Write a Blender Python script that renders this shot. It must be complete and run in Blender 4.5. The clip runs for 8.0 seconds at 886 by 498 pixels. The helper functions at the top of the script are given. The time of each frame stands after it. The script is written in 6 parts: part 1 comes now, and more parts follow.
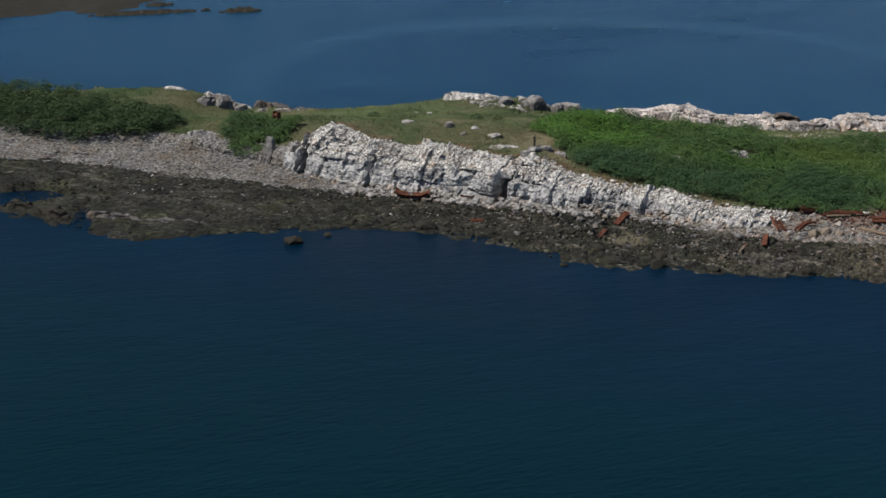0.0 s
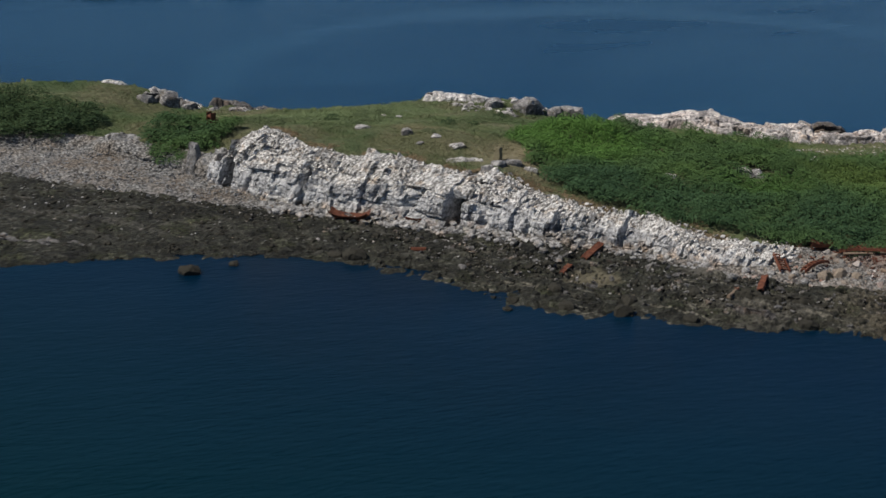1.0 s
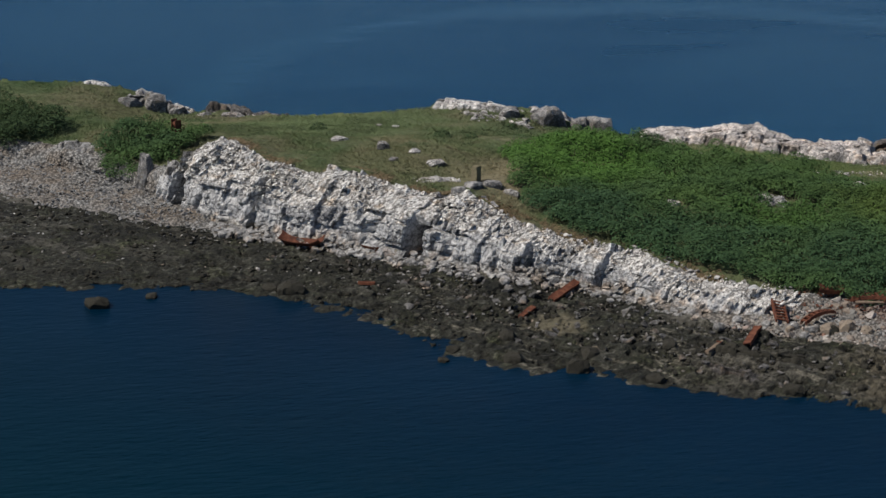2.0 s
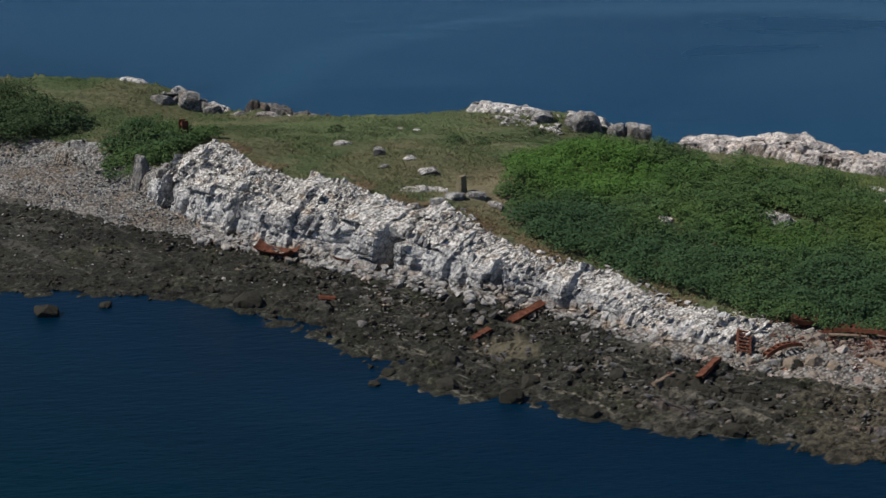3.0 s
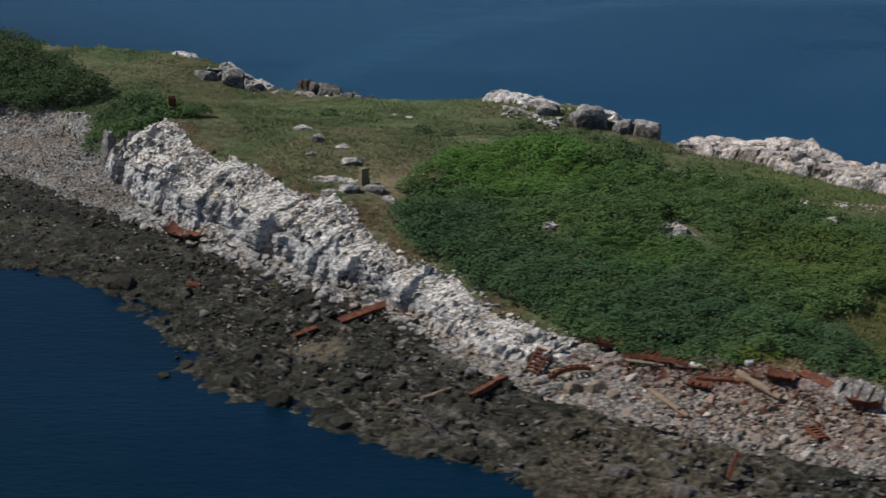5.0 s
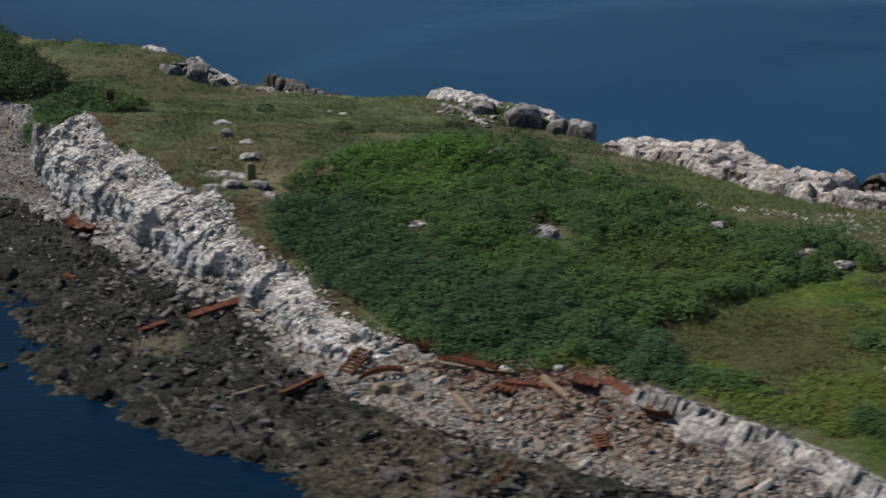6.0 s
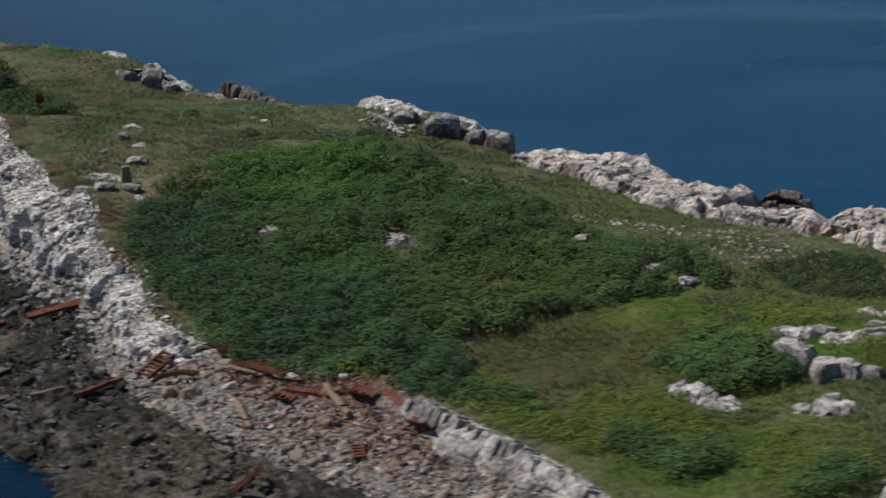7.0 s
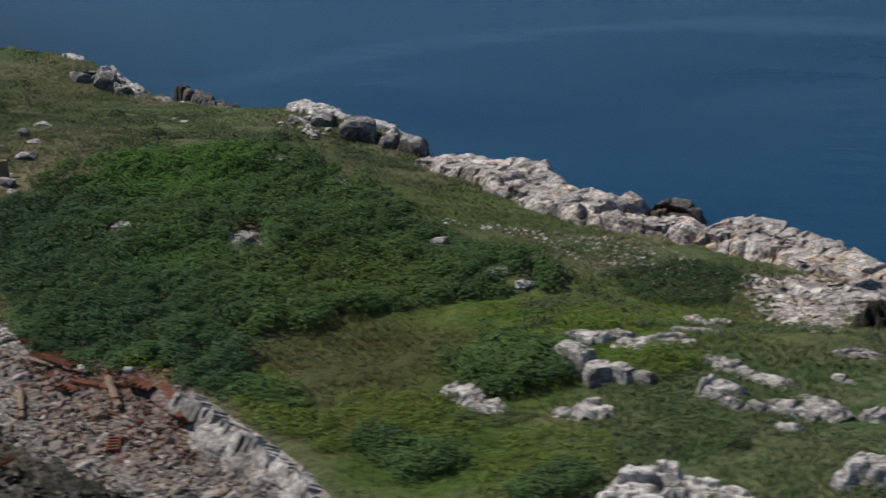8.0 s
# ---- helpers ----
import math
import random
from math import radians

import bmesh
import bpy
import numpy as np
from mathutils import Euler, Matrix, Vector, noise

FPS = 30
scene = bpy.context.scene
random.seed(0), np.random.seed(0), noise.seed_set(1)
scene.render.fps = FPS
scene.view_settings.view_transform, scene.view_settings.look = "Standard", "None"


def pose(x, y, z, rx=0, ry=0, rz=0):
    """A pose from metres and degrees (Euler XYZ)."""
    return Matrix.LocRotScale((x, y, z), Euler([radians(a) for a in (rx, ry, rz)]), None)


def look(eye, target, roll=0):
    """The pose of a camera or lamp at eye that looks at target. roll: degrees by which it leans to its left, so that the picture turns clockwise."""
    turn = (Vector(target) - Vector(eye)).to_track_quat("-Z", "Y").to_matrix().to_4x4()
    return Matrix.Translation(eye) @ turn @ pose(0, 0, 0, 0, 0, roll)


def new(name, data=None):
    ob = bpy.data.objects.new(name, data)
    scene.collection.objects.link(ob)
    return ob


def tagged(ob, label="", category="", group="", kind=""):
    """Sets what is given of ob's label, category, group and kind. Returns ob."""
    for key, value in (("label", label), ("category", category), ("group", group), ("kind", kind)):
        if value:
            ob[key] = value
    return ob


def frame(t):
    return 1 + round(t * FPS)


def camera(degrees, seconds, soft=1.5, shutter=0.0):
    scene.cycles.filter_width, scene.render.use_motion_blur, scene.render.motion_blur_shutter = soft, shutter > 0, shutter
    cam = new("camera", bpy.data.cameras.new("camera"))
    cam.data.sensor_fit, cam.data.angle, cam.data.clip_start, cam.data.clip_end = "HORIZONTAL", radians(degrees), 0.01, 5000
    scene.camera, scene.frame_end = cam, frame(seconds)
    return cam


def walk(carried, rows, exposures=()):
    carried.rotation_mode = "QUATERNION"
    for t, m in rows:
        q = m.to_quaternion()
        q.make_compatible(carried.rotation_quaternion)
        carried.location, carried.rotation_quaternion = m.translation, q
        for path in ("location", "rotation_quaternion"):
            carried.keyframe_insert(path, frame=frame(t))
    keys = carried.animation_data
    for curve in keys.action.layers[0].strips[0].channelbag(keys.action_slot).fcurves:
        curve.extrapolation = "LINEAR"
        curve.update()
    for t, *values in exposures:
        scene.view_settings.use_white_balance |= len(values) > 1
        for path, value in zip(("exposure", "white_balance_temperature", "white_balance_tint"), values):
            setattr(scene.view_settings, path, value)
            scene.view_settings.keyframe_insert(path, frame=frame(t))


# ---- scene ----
cam = camera(25.00, 8.0, soft=1.45, shutter=0.5)
PATH = [
    (0.0, look((-63.19, -27.95, 51.00), (-11.92, 81.13, 14.30), 0.83)),
    (0.5, look((-48.94, -16.50, 47.95), (-1.42, 94.15, 10.88), 0.90)),
    (1.0, look((-35.63, -6.06, 45.31), (7.29, 106.34, 7.90), 0.77)),
    (1.5, look((-23.46, 2.65, 43.28), (13.84, 116.92, 5.52), 0.51)),
    (2.8, look((2.68, 10.88, 41.51), (20.92, 129.49, 3.12), -0.58)),
    (3.0, look((6.42, 11.17, 41.59), (21.46, 130.16, 2.97), -0.78)),
    (3.5, look((15.80, 11.90, 41.69), (22.72, 131.44, 2.49), -1.23)),
    (4.0, look((25.20, 12.60, 42.00), (24.21, 132.11, 2.10), -1.60)),
    (4.2, look((29.08, 12.98, 42.11), (24.95, 132.34, 1.95), -1.80)),
    (5.3, look((50.56, 16.34, 40.82), (30.99, 134.33, 1.16), -2.13)),
    (5.5, look((54.46, 17.23, 40.63), (32.43, 134.80, 1.02), -2.39)),
    (6.0, look((64.07, 19.80, 40.01), (36.22, 136.20, 0.61), -2.65)),
    (6.5, look((73.56, 22.93, 38.97), (40.01, 138.07, 0.34), -2.82)),
    (7.0, look((82.67, 26.55, 37.79), (43.61, 140.28, 0.18), -3.00)),
    (7.5, look((91.10, 30.71, 36.18), (46.88, 142.94, -0.22), -3.15)),
    (8.0, look((98.98, 34.84, 34.51), (50.06, 145.45, -0.82), -3.13)),
]
walk(cam, PATH)

# ---------------------------------------------------------------- world, sun
SUN_ELEVATION, SUN_AZIMUTH = 51.0, 183.0   # azimuth: degrees from +x, counter-clockwise, of the way to the sun
world = bpy.data.worlds.new("sky")
scene.world = world
world.use_nodes = True
wn = world.node_tree.nodes
wn.clear()
sky = wn.new("ShaderNodeTexSky")
sky.sky_type = "NISHITA"
sky.sun_disc = False
sky.sun_elevation = radians(SUN_ELEVATION)
sky.sun_rotation = radians(90 - SUN_AZIMUTH)
sky.air_density, sky.dust_density, sky.ozone_density = 0.9, 0.0, 4.0
sky.altitude = 1500
wb = wn.new("ShaderNodeBackground")
wb.inputs["Strength"].default_value = 0.072
wo = wn.new("ShaderNodeOutputWorld")
world.node_tree.links.new(sky.outputs[0], wb.inputs["Color"])
world.node_tree.links.new(wb.outputs[0], wo.inputs["Surface"])

sun = new("sun", bpy.data.lights.new("sun", "SUN"))
sun.data.energy = 4.6
sun.data.angle = radians(0.6)
sun.data.color = (1.0, 0.94, 0.86)
to_sun = Vector((math.cos(radians(SUN_ELEVATION)) * math.cos(radians(SUN_AZIMUTH)),
                 math.cos(radians(SUN_ELEVATION)) * math.sin(radians(SUN_AZIMUTH)),
                 math.sin(radians(SUN_ELEVATION))))
sun.matrix_world = look(to_sun * 300, (0, 0, 0))


# ---------------------------------------------------------------- materials
class Mat:
    """A small builder of node materials in object-space metres."""

    def __init__(self, name, rough=0.9, spec=0.3):
        self.m = bpy.data.materials.new(name)
        self.m.use_nodes = True
        self.t = self.m.node_tree
        self.b = self.t.nodes["Principled BSDF"]
        self.b.inputs["Roughness"].default_value = rough
        self.b.inputs["Specular IOR Level"].default_value = spec
        self.geo = self.t.nodes.new("ShaderNodeNewGeometry")

    def link(self, a, b):
        self.t.links.new(a, b)

    def scaled(self, sx, sy, sz, turn=0.0):
        n = self.t.nodes.new("ShaderNodeMapping")
        n.inputs["Scale"].default_value = (sx, sy, sz)
        n.inputs["Rotation"].default_value = (0, 0, radians(turn))
        self.link(self.geo.outputs["Position"], n.inputs["Vector"])
        return n.outputs[0]

    def bedded(self, along, across, up, lean):
        """Places in a frame whose first axis runs along the cliff and leans with its beds."""
        out = self.t.nodes.new("ShaderNodeCombineXYZ")
        for k, (way, by) in enumerate((((0.6816, -0.7317, -lean), along), ((0.7317, 0.6816, 0.0), across), ((0.6816 * lean, -0.7317 * lean, 1.0), up))):
            d = self.t.nodes.new("ShaderNodeVectorMath")
            d.operation = "DOT_PRODUCT"
            self.link(self.geo.outputs["Position"], d.inputs[0])
            d.inputs[1].default_value = tuple(by * v for v in way)
            self.link(d.outputs["Value"], out.inputs[k])
        return out.outputs[0]

    def line(self, fac, at, wide, strength):
        """A thin line where fac passes the given value."""
        return self.ramp(self.math("ABSOLUTE", self.math("SUBTRACT", fac, at)), (0.0, strength), (wide, 0.0))

    def noise(self, scale, detail=3.0, rough=0.55, where=None, distort=0.0):
        n = self.t.nodes.new("ShaderNodeTexNoise")
        n.inputs["Scale"].default_value = scale
        n.inputs["Detail"].default_value = detail
        n.inputs["Roughness"].default_value = rough
        n.inputs["Distortion"].default_value = distort
        self.link(where or self.geo.outputs["Position"], n.inputs["Vector"])
        return n.outputs["Fac"]

    def cells(self, scale, where=None, feature="F1", out="Distance"):
        n = self.t.nodes.new("ShaderNodeTexVoronoi")
        n.feature = feature
        n.inputs["Scale"].default_value = scale
        self.link(where or self.geo.outputs["Position"], n.inputs["Vector"])
        return n.outputs[out]

    def ramp(self, fac, *stops):
        n = self.t.nodes.new("ShaderNodeValToRGB")
        e = n.color_ramp.elements
        while len(e) < len(stops):
            e.new(0.5)
        for k, (p, c) in zip(e, stops):
            k.position = p
            k.color = (*c, 1) if isinstance(c, tuple) else (c, c, c, 1)
        self.link(fac, n.inputs[0])
        return n.outputs[0]

    def mix(self, fac, a, b, kind="MIX"):
        n = self.t.nodes.new("ShaderNodeMix")
        n.data_type, n.blend_type = "RGBA", kind
        for value, k in ((fac, 0), (a, 6), (b, 7)):
            if isinstance(value, (int, float)):
                n.inputs[k].default_value = value
            elif isinstance(value, tuple):
                n.inputs[k].default_value = (*value, 1)
            else:
                self.link(value, n.inputs[k])
        return n.outputs[2]

    def math(self, op, a, b=0.0):
        n = self.t.nodes.new("ShaderNodeMath")
        n.operation = op
        for k, v in enumerate((a, b)):
            if isinstance(v, (int, float)):
                n.inputs[k].default_value = v
            else:
                self.link(v, n.inputs[k])
        return n.outputs[0]

    def height(self, lo, hi):
        n = self.t.nodes.new("ShaderNodeSeparateXYZ")
        self.link(self.geo.outputs["Position"], n.inputs[0])
        r = self.t.nodes.new("ShaderNodeMapRange")
        r.inputs["From Min"].default_value, r.inputs["From Max"].default_value = lo, hi
        self.link(n.outputs[2], r.inputs[0])
        return r.outputs[0]

    def axis(self, k):
        n = self.t.nodes.new("ShaderNodeSeparateXYZ")
        self.link(self.geo.outputs["Position"], n.inputs[0])
        return n.outputs[k]

    def near(self, x, y, r, wobble=0.45, scale=0.35):
        """1 within about r metres of a plan point, with a ragged rim."""
        d = self.t.nodes.new("ShaderNodeVectorMath")
        d.operation = "SUBTRACT"
        self.link(self.geo.outputs["Position"], d.inputs[0])
        d.inputs[1].default_value = (x, y, 0)
        f = self.t.nodes.new("ShaderNodeVectorMath")
        f.operation = "MULTIPLY"
        self.link(d.outputs[0], f.inputs[0])
        f.inputs[1].default_value = (1, 1, 0)
        n = self.t.nodes.new("ShaderNodeVectorMath")
        n.operation = "LENGTH"
        self.link(f.outputs[0], n.inputs[0])
        rim = self.math("ADD", self.math("DIVIDE", n.outputs["Value"], r), self.math("MULTIPLY", self.math("SUBTRACT", self.noise(scale, 4, 0.6), 0.5), 2 * wobble))
        return self.ramp(rim, (0.45, 1.0), (1.05, 0.0))

    def upward(self, lo, hi):
        n = self.t.nodes.new("ShaderNodeSeparateXYZ")
        self.link(self.geo.outputs["Normal"], n.inputs[0])
        r = self.t.nodes.new("ShaderNodeMapRange")
        r.inputs["From Min"].default_value, r.inputs["From Max"].default_value = lo, hi
        self.link(n.outputs[2], r.inputs[0])
        return r.outputs[0]

    def island(self):
        return self.geo.outputs["Random Per Island"]

    def each(self):
        n = self.t.nodes.new("ShaderNodeObjectInfo")
        return n.outputs["Random"]

    def bump(self, fac, strength, distance):
        n = self.t.nodes.new("ShaderNodeBump")
        n.inputs["Strength"].default_value = strength
        n.inputs["Distance"].default_value = distance
        self.link(fac, n.inputs["Height"])
        old = self.b.inputs["Normal"].links
        if old:
            self.link(old[0].from_socket, n.inputs["Normal"])
        self.link(n.outputs[0], self.b.inputs["Normal"])
        return self

    def color(self, c):
        if isinstance(c, tuple):
            self.b.inputs["Base Color"].default_value = (*c, 1)
        else:
            self.link(c, self.b.inputs["Base Color"])
        return self


def water_material():
    m = Mat("sea_water", 0.1, 0.5)
    # long slicks of calm water between wind-roughened reaches, their sky sheen painted pale
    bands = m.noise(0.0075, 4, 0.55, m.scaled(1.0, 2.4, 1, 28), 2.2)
    slick_sheen = m.ramp(bands, (0.42, 0.0), (0.55, 1.0), (0.60, 0.8), (0.74, 0.0))
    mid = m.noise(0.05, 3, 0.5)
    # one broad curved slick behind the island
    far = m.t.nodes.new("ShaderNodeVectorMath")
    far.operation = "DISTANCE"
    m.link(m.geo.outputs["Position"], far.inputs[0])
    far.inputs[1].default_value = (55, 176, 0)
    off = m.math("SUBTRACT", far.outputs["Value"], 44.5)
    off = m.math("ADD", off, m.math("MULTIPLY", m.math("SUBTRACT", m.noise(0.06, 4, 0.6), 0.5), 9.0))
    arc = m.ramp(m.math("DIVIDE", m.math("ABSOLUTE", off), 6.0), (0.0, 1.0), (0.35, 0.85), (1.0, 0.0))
    slick_sheen = m.math("MAXIMUM", m.math("MULTIPLY", slick_sheen, 0.6), arc)
    # wide paler reach to the north-west: brighter sky reflection put into the colour
    slick_sheen = m.math("MAXIMUM", slick_sheen, m.math("MULTIPLY", m.near(-5, 245, 85, 0.5, 0.02), 0.55))
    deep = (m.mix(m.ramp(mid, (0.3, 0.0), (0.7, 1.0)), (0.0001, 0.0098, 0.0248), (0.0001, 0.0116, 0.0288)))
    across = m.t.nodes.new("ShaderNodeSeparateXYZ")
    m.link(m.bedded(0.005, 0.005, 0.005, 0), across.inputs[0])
    # sky reflection put into the base colour: teal in front, paler and bluer behind
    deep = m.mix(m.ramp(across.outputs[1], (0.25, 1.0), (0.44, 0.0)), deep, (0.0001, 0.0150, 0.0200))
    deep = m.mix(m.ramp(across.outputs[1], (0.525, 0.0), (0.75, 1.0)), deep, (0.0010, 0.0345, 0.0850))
    slick_sheen = m.math("MULTIPLY", slick_sheen, m.ramp(across.outputs[1], (0.58, 0.08), (0.70, 1.0)))
    # brighter reflection of the calm water painted as a paler base colour
    m.color(m.mix(slick_sheen, deep, (0.010, 0.055, 0.106)))
    m.link(m.ramp(slick_sheen, (0.0, 0.28), (1.0, 0.19)), m.b.inputs["Roughness"])
    m.b.inputs["IOR"].default_value = 1.333
    m.b.inputs["Specular IOR Level"].default_value = 0.22
    m.b.inputs["Specular Tint"].default_value = (0.03, 0.68, 1.0, 1)
    m.b.inputs["Alpha"].default_value = 0.86
    ripple = m.noise(1.5, 4, 0.6, m.scaled(0.6, 1.7, 1, 35))
    swell = m.noise(0.25, 3, 0.55, m.scaled(0.6, 1.5, 1, 25))
    m.bump(m.math("MULTIPLY", ripple, m.ramp(slick_sheen, (0.0, 1.0), (1.0, 0.3))), 0.42, 0.085)
    m.bump(m.noise(0.7, 4, 0.6, m.scaled(0.6, 1.6, 1, 28), 0.8), 0.17, 0.14)
    m.bump(swell, 0.2, 0.2)
    return m.m


def deep_material():
    m = Mat("deep_seabed", 0.9, 0.1)
    m.color(m.mix(m.noise(0.06, 4), (0.003, 0.014, 0.018), (0.006, 0.020, 0.024)))
    return m.m


def weed_rock_material():
    """Intertidal rock under brown weed, with wet black gaps and bare pale ribs."""
    m = Mat("weed_covered_rock", 0.8, 0.25)
    fine = m.noise(2.6, 9, 0.8)
    patch = m.noise(0.35, 4, 0.6)
    mixed = m.math("ADD", m.math("MULTIPLY", fine, 0.75), m.math("MULTIPLY", patch, 0.25))
    c = m.ramp(mixed, (0.41, (0.006, 0.006, 0.005)), (0.47, (0.019, 0.019, 0.014)), (0.54, (0.042, 0.042, 0.030)), (0.59, (0.100, 0.097, 0.080)), (0.64, (0.24, 0.23, 0.195)))
    c = m.mix(m.ramp(m.noise(0.3, 3), (0.52, 0.0), (0.66, 0.8)), c, m.mix(1.0, c, (1.1, 1.2, 0.75), "MULTIPLY"))
    bare = m.math("MULTIPLY", m.ramp(m.noise(0.5, 6, 0.7, m.bedded(0.3, 1.2, 1.0, 0.2)), (0.54, 0.0), (0.64, 1.0)), m.height(0.15, 0.9))
    c = m.mix(m.math("MULTIPLY", bare, 0.8), c, m.mix(fine, (0.06, 0.056, 0.048), (0.22, 0.205, 0.17)))
    strata = m.math("MULTIPLY", m.ramp(m.noise(1.0, 5, 0.62, m.bedded(0.30, 1.9, 1.2, 0.1), 0.5), (0.55, 0.0), (0.61, 1.0)), m.ramp(m.noise(0.16, 3), (0.44, 0.0), (0.56, 1.0)))
    cove = m.t.nodes.new("ShaderNodeSeparateXYZ")
    m.link(m.bedded(0.01, 0.01, 0.01, 0.0), cove.inputs[0])
    strata = m.math("MULTIPLY", strata, m.ramp(m.math("ADD", cove.outputs[0], 1.0), (0.10, 0.05), (0.20, 1.0)))
    c = m.mix(m.math("MULTIPLY", strata, 0.85), c, m.mix(m.ramp(fine, (0.40, 0.0), (0.6, 1.0)), (0.045, 0.041, 0.03), (0.30, 0.275, 0.215)))
    c = m.mix(m.near(23.8, 118.6, 2.2, 0.7, 0.9), c, m.mix(fine, (0.06, 0.055, 0.035), (0.24, 0.21, 0.14)))
    c = m.mix(m.math("MULTIPLY", m.near(43, 104.5, 8, 0.7, 0.6), 0.75), c, m.mix(m.ramp(fine, (0.42, 0.0), (0.6, 1.0)), (0.035, 0.030, 0.020), (0.21, 0.18, 0.125)))
    c = m.mix(m.math("MULTIPLY", m.near(31.5, 109, 4.5, 0.8, 0.6), 0.6), c, m.mix(m.ramp(fine, (0.42, 0.0), (0.6, 1.0)), (0.025, 0.023, 0.018), (0.19, 0.175, 0.14)))
    m.color(c)
    m.bump(fine, 1.0, 0.3)
    m.bump(m.cells(1.1, m.bedded(0.7, 1.4, 1.0, 0.2), "F1", "Color"), 0.5, 0.2)
    return m.m


def beach_material():
    """Grey cobbles, rust-stained where the wreck lies."""
    m = Mat("cobble_beach", 0.9, 0.2)
    stone = m.ramp(m.cells(5.0, None, "F1", "Color"), (0.1, (0.145, 0.143, 0.138)), (0.55, (0.255, 0.25, 0.238)), (0.95, (0.40, 0.39, 0.372)))
    c = m.mix(m.ramp(m.noise(0.4, 4), (0.4, 0.0), (0.65, 1.0)), stone, (0.20, 0.17, 0.14))
    gap = m.ramp(m.cells(5.0), (0.35, 1.0), (0.62, 0.35))
    c = m.mix(1.0, c, gap, "MULTIPLY")
    for x, y, r in ((44, 112.8, 3.6), (48.5, 110.5, 3.6), (52.5, 107, 3.2)):
        c = m.mix(m.math("MULTIPLY", m.near(x, y, r, 0.8, 0.8), 0.5), c, (0.13, 0.062, 0.042))
    m.color(c)
    m.bump(m.cells(5.0), 0.8, -0.12)
    m.bump(m.noise(14, 3), 0.4, 0.03)
    return m.m


def cliff_material(name, pink=0.0, shift=0.0, dim=1.0):
    """Speckled, jointed rock: dark cracks, grey faces, tan lichen and bleached patches, most on what faces up."""
    m = Mat(name, 0.88, 0.25)
    k = lambda r, g, b: (r * dim, g * dim, b * dim)
    fine = m.noise(3.4, 9, 0.78)
    coarse = m.noise(0.55, 4, 0.6)
    ribs = m.noise(1.0, 5, 0.6, m.bedded(1.7, 0.6, 0.30, 0.4), 0.6)
    beds = m.noise(1.0, 4, 0.6, m.bedded(0.35, 0.5, 1.3, 0.35), 0.8)
    blocks = m.cells(1.0, m.bedded(1.5, 0.8, 0.75, 0.4), "F1", "Color")
    joints = m.cells(1.0, m.bedded(1.5, 0.8, 0.75, 0.4), "DISTANCE_TO_EDGE")
    mixed = m.math("ADD", m.math("MULTIPLY", fine, 0.80), m.math("MULTIPLY", coarse, 0.45))
    mixed = m.math("ADD", mixed, m.math("ADD", m.math("MULTIPLY", ribs, 0.24), m.math("MULTIPLY", blocks, 0.15)))
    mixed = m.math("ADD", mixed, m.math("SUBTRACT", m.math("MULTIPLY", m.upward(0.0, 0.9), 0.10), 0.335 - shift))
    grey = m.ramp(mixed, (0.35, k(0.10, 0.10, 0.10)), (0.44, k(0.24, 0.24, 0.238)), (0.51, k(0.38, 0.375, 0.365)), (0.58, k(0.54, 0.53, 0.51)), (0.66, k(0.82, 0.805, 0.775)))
    if pink:
        grey = m.mix(pink, grey, m.mix(1.0, grey, (1.0, 0.80, 0.70), "MULTIPLY"))
    ochre = m.math("MULTIPLY", m.ramp(m.noise(0.6, 5, 0.65), (0.51, 0.0), (0.60, 1.0)), m.ramp(m.height(0.6, 2.2), (0.0, 1.0), (1.0, 0.25)))
    c = m.mix(m.math("MULTIPLY", ochre, 0.6), grey, m.mix(1.0, grey, (1.0, 0.68, 0.40), "MULTIPLY"))
    c = m.mix(m.ramp(m.noise(1.8, 6, 0.72), (0.57, 0.0), (0.64, 0.7)), c, (0.175, 0.145, 0.095))
    for fac, at, wide, keep in ((ribs, 0.46, 0.022, 0.85), (ribs, 0.58, 0.018, 0.75), (beds, 0.46, 0.020, 0.85), (beds, 0.60, 0.014, 0.6)):
        c = m.mix(m.math("MULTIPLY", m.line(fac, at, wide, keep), m.ramp(m.noise(0.9, 3), (0.40, 0.15), (0.56, 1.0))), c, (0.04, 0.038, 0.036))
    c = m.mix(m.math("MULTIPLY", m.ramp(joints, (0.0, 0.85), (0.035, 0.0)), m.ramp(m.noise(0.7, 3), (0.42, 0.0), (0.58, 1.0))), c, (0.045, 0.043, 0.04))
    m.color(c)
    m.bump(m.noise(3.4, 9, 0.78), 0.9, 0.2)
    m.bump(ribs, 0.6, 0.25)
    m.bump(beds, 0.5, 0.2)
    return m.m


